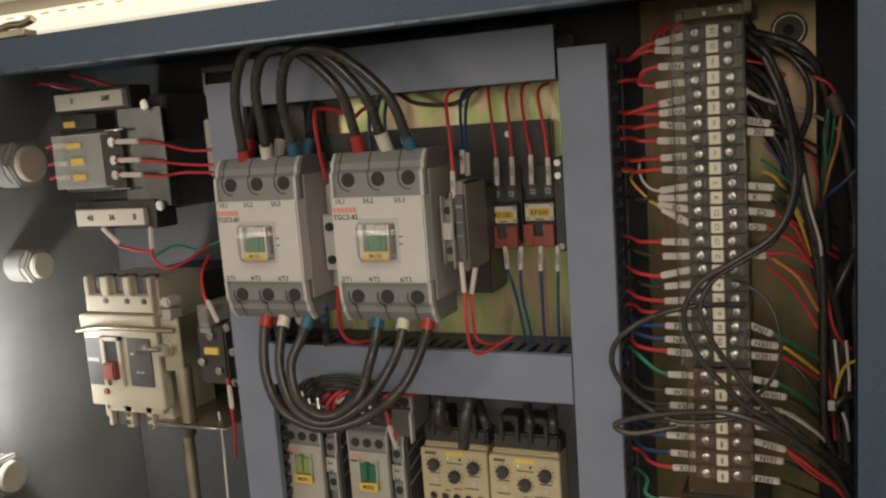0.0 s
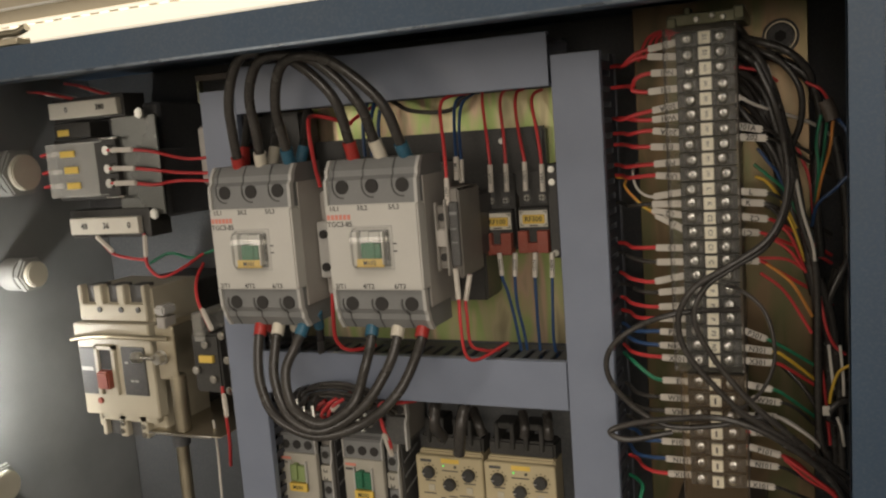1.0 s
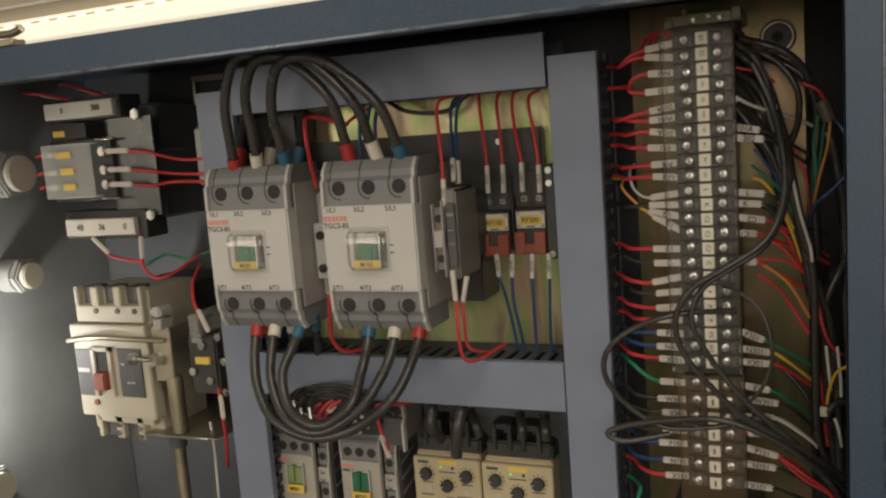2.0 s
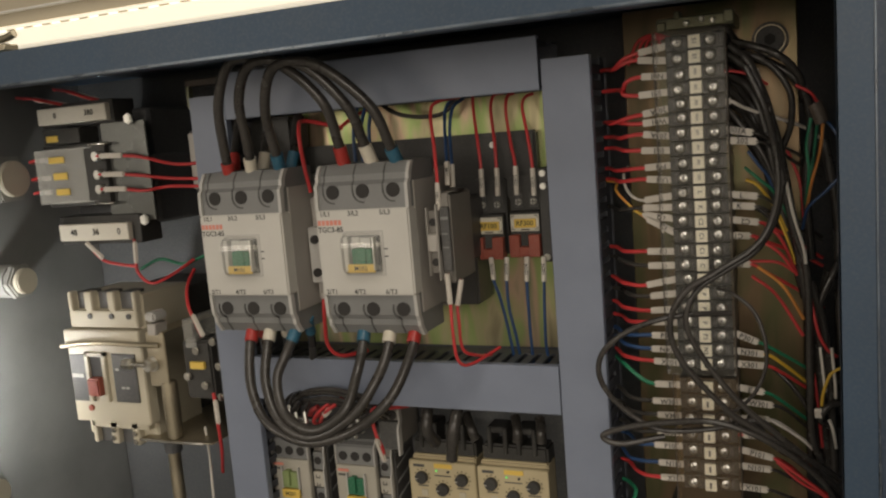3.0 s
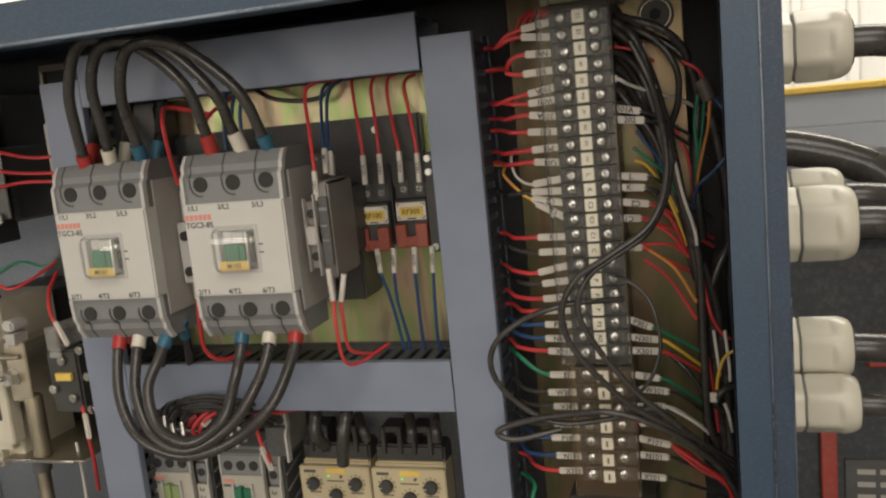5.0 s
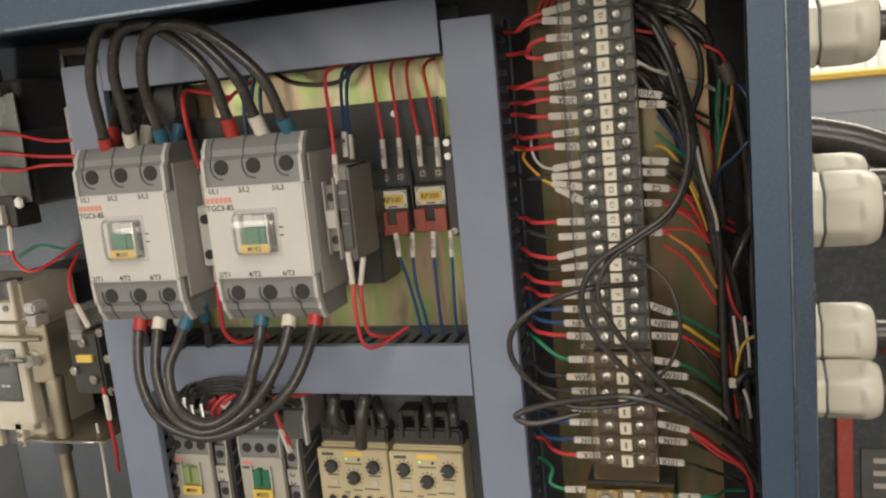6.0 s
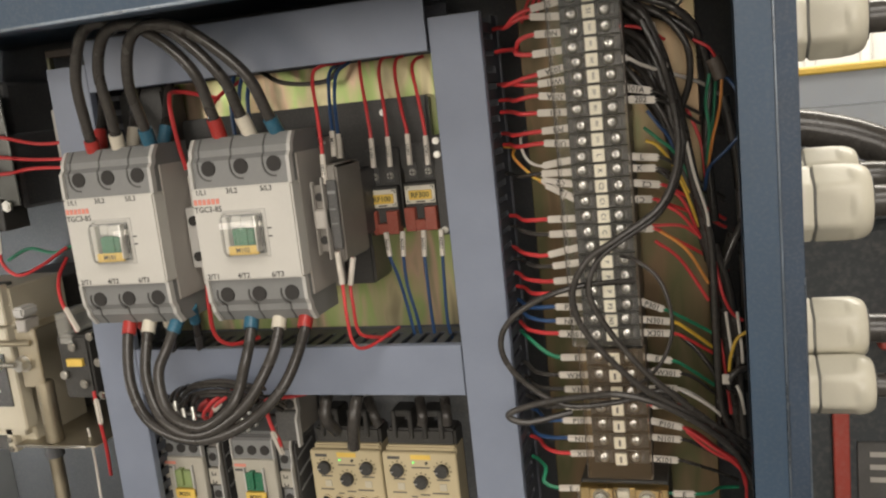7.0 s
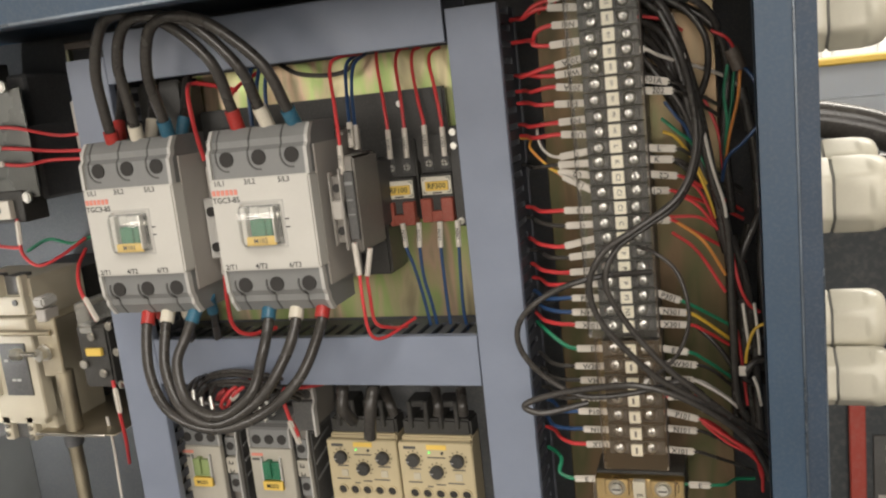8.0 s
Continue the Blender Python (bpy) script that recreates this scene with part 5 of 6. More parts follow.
for p, col in (([(0.1793, 0.0200, -0.0565), (0.1762, 0.0200, -0.0743), (0.1774, 0.0200, -0.0928), (0.1748, 0.0250, -0.1154)], "green"), ([(0.1836, 0.0250, -0.0552), (0.1810, 0.0250, -0.0787), (0.1777, 0.0250, -0.1006)], "green"),
               ([(0.1867, 0.0200, -0.0609), (0.1845, 0.0200, -0.0788), (0.1788, 0.0200, -0.1003), (0.1753, 0.0250, -0.1192)], "orange"), ([(0.1980, 0.0100, -0.0939), (0.1872, 0.0120, -0.1058), (0.1762, 0.0150, -0.1163), (0.1725, 0.0200, -0.1316)], "blue"),
               ([(0.1879, 0.0200, -0.0575), (0.1943, 0.0150, -0.0670), (0.2003, 0.0150, -0.0837)], "blue"), ([(0.1390, 0.0150, -0.0760), (0.1457, 0.0150, -0.0859), (0.1522, 0.0180, -0.0959), (0.1581, 0.0200, -0.1173)], "blue"),
               ([(0.1365, 0.0150, -0.0869), (0.1451, 0.0150, -0.0951), (0.1552, 0.0180, -0.1056), (0.1649, 0.0200, -0.1254)], "green"), ([(0.1370, 0.0150, -0.0955), (0.1448, 0.0150, -0.0999), (0.1547, 0.0180, -0.1149), (0.1627, 0.0200, -0.1328)], "yellow"),
               ([(0.1546, 0.0180, -0.1168), (0.1609, 0.0180, -0.1324), (0.1676, 0.0200, -0.1560)], "yellow"), ([(0.1486, 0.0150, -0.1273), (0.1589, 0.0150, -0.1375), (0.1683, 0.0200, -0.1638)], "red"),
               ([(0.1427, 0.0120, -0.1360), (0.1567, 0.0120, -0.1456), (0.1673, 0.0150, -0.1609)], "red"), ([(0.1378, 0.0150, -0.1526), (0.1561, 0.0150, -0.1537), (0.1673, 0.0180, -0.1614)], "red"),
               ([(0.1392, 0.0120, -0.1626), (0.1549, 0.0120, -0.1762), (0.1715, 0.0150, -0.2056)], "red"), ([(0.1415, 0.0120, -0.1550), (0.1589, 0.0120, -0.1694), (0.1721, 0.0150, -0.1939)], "orange"),
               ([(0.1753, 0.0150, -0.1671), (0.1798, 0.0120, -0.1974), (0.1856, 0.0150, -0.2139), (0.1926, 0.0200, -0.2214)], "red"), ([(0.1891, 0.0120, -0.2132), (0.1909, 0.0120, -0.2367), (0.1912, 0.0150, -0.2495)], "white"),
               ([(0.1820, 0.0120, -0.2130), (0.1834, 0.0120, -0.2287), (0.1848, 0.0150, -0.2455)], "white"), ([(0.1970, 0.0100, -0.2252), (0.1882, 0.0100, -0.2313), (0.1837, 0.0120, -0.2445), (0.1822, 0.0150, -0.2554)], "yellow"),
               # white runs from 0.1465, 0.1535 and 0.1633 trace the black cable's bright streak
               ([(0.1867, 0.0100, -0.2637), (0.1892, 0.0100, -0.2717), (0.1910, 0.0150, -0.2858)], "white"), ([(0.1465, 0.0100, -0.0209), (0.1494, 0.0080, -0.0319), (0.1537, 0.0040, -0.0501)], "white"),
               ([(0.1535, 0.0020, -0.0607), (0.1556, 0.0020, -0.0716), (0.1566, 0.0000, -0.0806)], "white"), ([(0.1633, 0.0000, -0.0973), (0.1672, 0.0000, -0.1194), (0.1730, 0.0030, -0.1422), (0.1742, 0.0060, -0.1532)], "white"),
               ([(0.1279, 0.0200, -0.0199), (0.1421, 0.0200, -0.0242), (0.1520, 0.0300, -0.0315)], "red"), ([(0.1700, 0.0200, -0.0340), (0.1801, 0.0200, -0.0405), (0.1866, 0.0300, -0.0537)], "red"),
               ([(0.1638, 0.0300, -0.0772), (0.1716, 0.0300, -0.1005), (0.1738, 0.0300, -0.1273)], "red"), ([(0.1747, 0.0200, -0.2149), (0.1790, 0.0200, -0.2470), (0.1822, 0.0200, -0.2878)], "red"),
               ([(0.1523, 0.0080, -0.2960), (0.1673, 0.0040, -0.3080), (0.1815, 0.0040, -0.3161), (0.1892, 0.0100, -0.3298), (0.1899, 0.0200, -0.3515)], "red"), ([(0.1514, 0.0060, -0.2932), (0.1693, 0.0020, -0.3046), (0.1850, 0.0040, -0.3181), (0.1894, 0.0150, -0.3385)], "red"),
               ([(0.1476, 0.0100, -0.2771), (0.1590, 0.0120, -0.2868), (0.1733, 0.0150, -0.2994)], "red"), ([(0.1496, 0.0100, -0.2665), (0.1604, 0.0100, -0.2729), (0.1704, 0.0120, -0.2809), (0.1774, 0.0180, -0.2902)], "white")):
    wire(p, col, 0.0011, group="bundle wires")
# dark cables packed behind the upper half of the strip's outgoing side
for k in range(9):
    x, z = 0.1275 + 0.0016 * k, 0.008 - 0.010 * k
    cable([(x - 0.012, 0.040, z + 0.012), (x, 0.034 + 0.001 * (k % 3), z), (x + 0.012, 0.030 + 0.002 * (k % 2), z - 0.022), (x + 0.024, 0.032, z - 0.052 - 0.004 * (k % 3)), (x + 0.032, 0.036, z - 0.095)], 0.0024 + 0.0004 * (k % 3), (None, None), "black sheathed control cable behind the terminal strip", "bundled control cables", seg=8)
solid("cable_tag", boxes((0.1775, 0.1825, 0.008, 0.010, -0.2625, -0.2555), bevel=0.0006), SLEEVE, "small white tag on the cable bundle", "cable tag")
solid("tape_wrap", tube([(0.1819, 0.0180, -0.0468), (0.1843, 0.0180, -0.0528), (0.1867, 0.0180, -0.0602)], 0.0050, 12, 4), TAPE, "brownish tape wrapped round coloured wires", "tape")
# reddish wires gathered behind the top of the strip
for k in range(5):
    wire([(0.055 + 0.006 * k, 0.045, -0.008 + 0.003 * k), (0.064 + 0.004 * k, 0.04, 0.008), (0.078 + 0.004 * k, 0.042, 0.012), (0.10, 0.048, 0.011)], "red", 0.0011, label="red wire behind the terminal strip", group="bundle wires")


# ---- control transformer ----
tr = thing("control_transformer", (-0.46, 0.16, -0.13), "dark control transformer with ivory terminal labels and clear cover", "transformer")


def tpart(name, *dims, mat, label="", bevel=0.0008, parent=None, smooth=True):
    return part(name, boxes(*[(a + 0.46, b + 0.46, c - 0.16, d - 0.16, e + 0.13, g + 0.13) for a, b, c, d, e, g in dims], bevel=bevel), mat, parent or tr, label, smooth)


tpart("core", (-0.512, -0.405, 0.050, 0.158, -0.112, 0.000), mat=DARKSTEEL, bevel=0.003)
tpart("upper_terminal_board", (-0.517, -0.425, 0.026, 0.055, -0.012, 0.010), mat=BLACKP)
tpart("upper_label", (-0.5155, -0.4285, 0.0195, 0.0265, -0.0095, 0.0062), mat=LABELWHITE, label="ivory label strip")
write(tr, "0", 0.0075, (-0.492 + 0.46, 0.0190 - 0.16, -0.0015 + 0.13))
write(tr, "380", 0.0075, (-0.449 + 0.46, 0.0190 - 0.16, -0.0015 + 0.13))
tpart("middle_terminal_board", (-0.519, -0.440, 0.024, 0.055, -0.090, -0.030), mat=BLACKP)
tpart("small_tag", (-0.5125, -0.4970, 0.0235, 0.0250, -0.0262, -0.0200), mat=TAG, label="yellow tag")
tpart("tag_backing", (-0.517, -0.470, 0.0245, 0.055, -0.0290, -0.0140), mat=BLACKP)
for x0, x1, z0, z1 in ((-0.499, -0.4794, -0.0469, -0.0408), (-0.4955, -0.4775, -0.0629, -0.0562), (-0.4945, -0.4770, -0.0778, -0.0716)):
    tpart("tag", (x0, x1, 0.0103, 0.0116, z0, z1), mat=TAG, label="yellow tag")
mc = tpart("clear_cover", (-0.5190, -0.4550, 0.0120, 0.0135, -0.0860, -0.0335), (-0.5190, -0.5175, 0.0135, 0.024, -0.0860, -0.0335), (-0.5190, -0.4550, 0.0135, 0.024, -0.0350, -0.0335), (-0.5190, -0.4550, 0.0135, 0.024, -0.0860, -0.0845), mat=MILKY, label="milky clear terminal cover")
mc.visible_shadow = False
for z in (-0.0430, -0.0605, -0.0745):
    part("terminal_screw", rods("y", 0.0045, 0.008, (-0.4465 + 0.46, 0.0200 - 0.16, z + 0.13), seg=16, bevel=0.0008), CHROME, tr)
    tpart("terminal_plate", (-0.4560, -0.4395, 0.0225, 0.0242, z - 0.0050, z + 0.0050), mat=CHAR)
for z in (-0.0315, -0.0880):
    tpart("bright_clip", (-0.4560, -0.4330, 0.0190, 0.0240, z - 0.0012, z + 0.0012), mat=STEEL)
tpart("bracket", (-0.4480, -0.3935, 0.0300, 0.0320, -0.1070, -0.0120), mat=BRACKETGREY, label="dull grey mounting bracket")
tpart("bracket_leg", (-0.400, -0.398, 0.0320, 0.158, -0.070, -0.045), mat=DARKSTEEL)
for p in ([(-0.4082, 0.0260, -0.0106)][0], [(-0.4039, 0.0260, -0.1063)][0]):
    part("bracket_screw", rods("y", 0.0052, 0.005, Vector(p) - Vector((-0.46, 0.16, -0.13)), seg=6, bevel=0.0012), CHROME, tr, "bright hexagon screw")
tpart("lower_terminal_board", (-0.512, -0.410, 0.026, 0.055, -0.128, -0.100), mat=BLACKP)
tpart("lower_label", (-0.5075, -0.4200, 0.0195, 0.0265, -0.1240, -0.1075), mat=LABELWHITE, label="ivory label strip")
for text, x in (("48", -0.488), ("36", -0.460), ("0", -0.431)):
    write(tr, text, 0.0085, (x + 0.46, 0.0190 - 0.16, -0.1158 + 0.13))
for z, b in ((-0.0430, [(-0.3733, 0.0450, -0.0566), (-0.3315, 0.0500, -0.0558)]), (-0.0605, [(-0.3778, 0.0400, -0.0693), (-0.3339, 0.0500, -0.0725)]), (-0.0745, [(-0.3789, 0.0400, -0.0767), (-0.3286, 0.0500, -0.0807)])):
    wire([(-0.4465, 0.018, z), (-0.4395, 0.017, z), (-0.4190, 0.018, z - 0.001), (-0.398, 0.025, z - 0.004)] + b, "red", 0.0016, group="transformer wires",
         sleeve=((-0.4400, 0.0160, z), (-0.4130, 0.0175, z - 0.001)))
    wire([(-0.520, 0.022, z + 0.001), (-0.527, 0.022, z + 0.001), (-0.545, 0.03, z - 0.001), (-0.56, 0.06, z - 0.002)], "red", 0.0014, group="transformer wires",
         sleeve=((-0.5050, 0.0165, z), (-0.5260, 0.0210, z)))
for p in ([(-0.5844, 0.0600, 0.0241), (-0.5280, 0.0300, 0.0180), (-0.4973, 0.0250, 0.0116), (-0.4846, 0.0300, 0.0079)], [(-0.5314, 0.0600, 0.0283), (-0.4822, 0.0300, 0.0213), (-0.4567, 0.0250, 0.0137), (-0.4445, 0.0300, 0.0095)]):
    wire(p, "red", 0.0016, group="transformer wires", sleeve=(p[1], p[3]))
wire([(-0.4867, 0.0300, -0.1264), (-0.4671, 0.0200, -0.1337), (-0.4547, 0.0200, -0.1439), (-0.4343, 0.0200, -0.1481), (-0.4106, 0.0150, -0.1492)], "red", 0.0015, group="transformer wires", sleeve=([(-0.4751, 0.0200, -0.1257)][0], [(-0.4537, 0.0180, -0.1414)][0]))
wire([(-0.4191, 0.0250, -0.1252), (-0.4102, 0.0150, -0.1384), (-0.4102, 0.0150, -0.1547), (-0.3951, 0.0150, -0.1656), (-0.3836, 0.0300, -0.1605), (-0.3714, 0.0500, -0.1489)], "red", 0.0015, group="transformer wires", sleeve=([(-0.4102, 0.0160, -0.1252)][0], [(-0.4090, 0.0130, -0.1462)][0]))
wire([(-0.4387, 0.0500, -0.1579), (-0.4124, 0.0500, -0.1482), (-0.3856, 0.0500, -0.1531), (-0.3615, 0.0550, -0.1461)], "green", 0.0015, label="green wire behind the transformer")
cap = thing("capacitor", (-0.345, 0.09, -0.055), "dull grey cylindrical capacitor on the back wall", "capacitor")
part("can", boxes((-0.017, 0.012, -0.040, 0.07, -0.028, 0.028), bevel=0.006, seg=3), CHAR, cap)
part("rim", boxes((-0.0175, 0.0125, -0.0415, -0.036, -0.0285, 0.0285), bevel=0.005, seg=3), GREY, cap)

# ---- moulded-case circuit breaker ----
cb = thing("circuit_breaker", (-0.45, 0.16, -0.25), "ivory moulded-case circuit breaker with red and white toggle", "circuit breaker")


def bpart(name, *dims, mat, label="", bevel=0.001, parent=None, smooth=True, seg=2):
    return part(name, boxes(*[(a + 0.45, b + 0.45, c - 0.16, d - 0.16, e + 0.25, g + 0.25) for a, b, c, d, e, g in dims], bevel=bevel, seg=seg), mat, parent or cb, label, smooth)


bpart("case", (-0.4945, -0.4070, 0.012, 0.078, -0.318, -0.176), mat=IVORY)
bpart("mounting_base", (-0.4900, -0.4110, 0.078, 0.158, -0.312, -0.182), mat=BLACKP, label="black mounting base")
bpart("upper_cover", (-0.4930, -0.4085, 0.004, 0.014, -0.2070, -0.1905), (-0.4930, -0.4880, 0.004, 0.014, -0.1905, -0.1720), (-0.4720, -0.4620, 0.004, 0.014, -0.1905, -0.1720), (-0.4430, -0.4340, 0.004, 0.014, -0.1905, -0.1720), (-0.4130, -0.4085, 0.004, 0.014, -0.1905, -0.1720), mat=IVORY)
bpart("middle_cover", (-0.4985, -0.4040, -0.002, 0.014, -0.2240, -0.2085), mat=IVORY)
bpart("front_cover", (-0.4975, -0.4040, 0.000, 0.014, -0.3010, -0.2225), mat=IVORY)
bpart("dark_panel", (-0.4955, -0.4690, -0.0012, 0.001, -0.2800, -0.2330), mat=CHAR, label="dark printed panel", bevel=0.0004)
bpart("dark_panel", (-0.4420, -0.4130, -0.0012, 0.001, -0.2790, -0.2310), mat=CHAR, label="dark printed panel", bevel=0.0004)
for d in ((-0.4940, -0.4790, -0.0018, -0.0010, -0.2560, -0.2520), (-0.4380, -0.4340, -0.0018, -0.0010, -0.2475, -0.2455), (-0.4330, -0.4290, -0.0018, -0.0010, -0.2655, -0.2635), (-0.4275, -0.4235, -0.0018, -0.0010, -0.2655, -0.2635)):
    bpart("print_bar", d, mat=PALE, bevel=0.0)
bpart("toggle_frame", (-0.4740, -0.4690, -0.004, 0.001, -0.2790, -0.2300), (-0.4530, -0.4480, -0.004, 0.001, -0.2790, -0.2300), (-0.4740, -0.4480, -0.004, 0.001, -0.2340, -0.2300), mat=IVORY, bevel=0.0006)
bpart("toggle_recess", (-0.4690, -0.4530, -0.0015, 0.001, -0.2560, -0.2340), mat=HOLE, bevel=0.0)
bpart("toggle", (-0.4685, -0.4535, -0.0100, 0.001, -0.2720, -0.2545), mat=BRICKRED, label="red toggle", bevel=0.0015)
part("test_button", rods("y", 0.0030, 0.002, (-0.4755 + 0.45, -0.001 - 0.16, -0.2865 + 0.25), seg=16), BRICKRED, cb, "red test button")
for x in (-0.4800, -0.4530, -0.4260):
    bpart("upper_terminal", (x - 0.0070, x + 0.0070, 0.0115, 0.030, -0.1900, -0.1730), mat=CHAR, bevel=0.0005)
for x in (-0.4660, -0.4390, -0.4180):
    part("cover_screw", rods("y", 0.0028, 0.0015, (x + 0.45, 0.0035 - 0.16, -0.1955 + 0.25), seg=14), CHAR, cb)
bpart("lower_terminal_cover", (-0.4830, -0.4780, 0.004, 0.014, -0.3240, -0.3000), (-0.4600, -0.4510, 0.004, 0.014, -0.3240, -0.3000), (-0.4330, -0.4250, 0.004, 0.014, -0.3240, -0.3000), (-0.4830, -0.4110, 0.004, 0.014, -0.3080, -0.3000), mat=IVORY, bevel=0.0008)
for x in (-0.4690, -0.4420):
    bpart("lower_terminal", (x - 0.0085, x + 0.0085, 0.0095, 0.030, -0.3240, -0.3080), mat=CHAR, bevel=0.0005)
for x, z in ((-0.4550, -0.3100), (-0.4290, -0.3120), (-0.4560, -0.3180), (-0.4290, -0.3205)):
    part("terminal_screw", rods("y", 0.0028, 0.003, (x + 0.45, 0.0035 - 0.16, z + 0.25), seg=14, bevel=0.0005), STEEL, cb)

# bracket and bolts beside the breaker
br = thing("operating_bracket", (-0.39, 0.16, -0.25), "yellowish zinc bracket with bright bolts beside the breaker", "bracket")
part("plate", boxes((-0.010, 0.012, -0.158, -0.155, -0.012, 0.040), (-0.010, 0.012, -0.155, -0.060, 0.0385, 0.040), bevel=0.0010, seg=2), DULLSTEEL, br)
part("foot", boxes((-0.008, 0.006, -0.062, 0, 0.0375, 0.040), bevel=0.0006), DARKSTEEL, br)
part("spindle", rods("z", 0.0075, 0.056, (0.0065, -0.152, -0.036), seg=24, bevel=0.0012), DULLSTEEL, br, "round zinc spindle")
part("bolt", rods("y", 0.0060, 0.010, (-0.004, -0.163, 0.010), seg=6, bevel=0.001), CHROME, br, "bright hexagon bolt")
part("washer", rods("y", 0.0075, 0.0015, (-0.004, -0.159, 0.010), seg=20), STEEL, br)
part("nut", rods("x", 0.0052, 0.010, (-0.024, -0.170, 0.012), seg=6, bevel=0.001), CHROME, br)
part("stud", rods("x", 0.0024, 0.026, (-0.016, -0.170, 0.012), seg=14), STEEL, br)
part("cap_nut", boxes((-0.003, 0.009, -0.164, -0.145, 0.051, 0.060), bevel=0.002, seg=2), PALE, br)
part("spacer", boxes((-0.003, 0.007, -0.162, -0.145, 0.038, 0.049), bevel=0.001), GREY, br)
part("strap", tube([(-0.108, -0.166, 0.026), (-0.08, -0.1675, 0.030), (-0.05, -0.1675, 0.031), (-0.01, -0.163, 0.029), (0.006, -0.159, 0.028)], 0.0026, 8, 6), DULLSTEEL, br, "dull flexible strap")

sh = thing("support_shelf", (-0.375, 0.16, -0.3145), "zinc sheet shelf with bright front edge", "shelf")
part("plate", boxes((-0.045, 0.040, -0.160, 0, -0.0012, 0.0), bevel=0.0005), DULLSTEEL, sh)
part("front_lip", boxes((-0.045, 0.030, -0.1615, -0.160, -0.0024, 0.0002), bevel=0.0005), STEEL, sh)
st = thing("support_rod", (-0.399, 0.02, -0.60), "yellowish zinc upright rod below the shelf", "rod")
part("rod", rods("z", 0.0062, 0.278, (0, 0, 0.139), seg=20, bevel=0.001), DULLSTEEL, st)
part("collar", rods("z", 0.0085, 0.012, (0, 0, 0.272), seg=20, bevel=0.001), DARKSTEEL, st)

tb = thing("terminal_block", (-0.345, 0.16, -0.245), "small black terminal block with bright screws and yellow tag", "terminal block")
part("body", boxes((-0.020, 0.012, -0.150, 0, -0.030, 0.026), bevel=0.002, seg=2), BLACKP, tb)
part("side_body", boxes((0.008, 0.024, -0.140, 0, -0.034, 0.030), bevel=0.002, seg=2), BLACKP, tb)
part("tag", boxes((-0.0105, 0.0055, -0.1535, -0.1500, -0.0005, 0.0062), bevel=0.0003), TAG, tb, "yellow tag")
for x, z in ((-0.002, 0.017), (0.004, -0.016), (0.018, 0.026), (0.022, 0.003), (0.021, -0.026), (-0.015, -0.008)):
    part("terminal_screw", rods("y", 0.0038, 0.004, (x, -0.1525, z), seg=16, bevel=0.0008), STEEL, tb)
part("clear_flap", boxes((-0.012, 0.000, -0.154, -0.153, 0.020, 0.028), bevel=0.0003), MILKY, tb)
wire([(-0.3646, 0.0400, -0.1571), (-0.3583, 0.0200, -0.1696), (-0.3472, 0.0050, -0.1850), (-0.3362, 0.0000, -0.2021), (-0.3299, -0.0020, -0.2119)], "red", 0.0016, label="red wire with white sleeve into the terminal block", sleeve=([(-0.3380, -0.0020, -0.1912)][0], [(-0.3270, -0.0040, -0.2113)][0]))
wire([(-0.3267, 0.0000, -0.2651), (-0.3258, 0.0000, -0.2810), (-0.3256, 0.0000, -0.2971), (-0.3331, 0.0100, -0.3231), (-0.3513, 0.0300, -0.3550)], "red", 0.0016, label="red wire with white sleeve below the terminal block", sleeve=([(-0.3241, -0.0020, -0.2707)][0], [(-0.3236, -0.0020, -0.2936)][0]))
wire([(-0.3578, 0.0200, -0.3062), (-0.3566, 0.0200, -0.3343), (-0.3576, 0.0200, -0.3684), (-0.3586, 0.0200, -0.4029)], "white", 0.0012, label="thin pale wire beside the duct")
solid("clear_end_cap", boxes((-0.356, -0.343, 0.002, 0.04, -0.219, -0.197), bevel=0.002), MILKY, "milky plastic cap beside the terminal block", "cap")

# ---- glands in the far side wall ----
for y, z, r in ((0.022, -0.0588, 0.026), (0.018, -0.1630, 0.019), (-0.052, -0.3626, 0.022)):
    g = thing("cable_gland", (LEFT, y, z), "grey nylon cable gland in the side wall, pale disc for daylight through it", "cable gland", "side wall glands")
    part("collar", rods("x", r * 0.90, 0.026, (0.014, 0, 0), seg=28, bevel=0.002), GREYGLAND, g)
    part("lock_nut", rods("x", r, 0.009, (0.031, 0, 0), seg=6, bevel=0.002), GREYGLAND, g)
    # pale disc paints the daylight that shows through the open gland
    part("plug", rods("x", r * 0.70, 0.007, (0.0385, 0, 0), seg=28, bevel=0.0012), GLANDP, g, "pale disc standing for daylight through the gland")

# lamp added unseen for the glare, on the side flange, shade towards the wall
wl = thing("work_lamp", (-0.545, -0.122, -0.255), "small lit lamp with dark shade, added unseen to brighten the side wall", "lamp")
wl.rotation_euler = (0, 0, radians(-48))
shade = ring("x", 0.026, 0.0245, 0.052, (-0.004, 0, 0), seg=32)
rods("x", 0.026, 0.002, (0.023, 0, 0), seg=32, bm=shade)
part("shade", shade, CHAR, wl, "dark cylindrical shade")
part("socket", rods("x", 0.010, 0.034, (0.004, 0, 0), seg=20, bevel=0.001), BLACKP, wl)
part("bracket", boxes((-0.040, -0.012, -0.004, 0.004, -0.005, 0.005), bevel=0.001), DARKSTEEL, wl).rotation_euler = (0, 0, radians(48))
glow = material("lamp_lens", (0.96, 0.98, 1.0), 0.3, vary=0, dust=0, bump=0, glow=380)
bm = bmesh.new()
bmesh.ops.create_uvsphere(bm, u_segments=20, v_segments=12, radius=0.016)
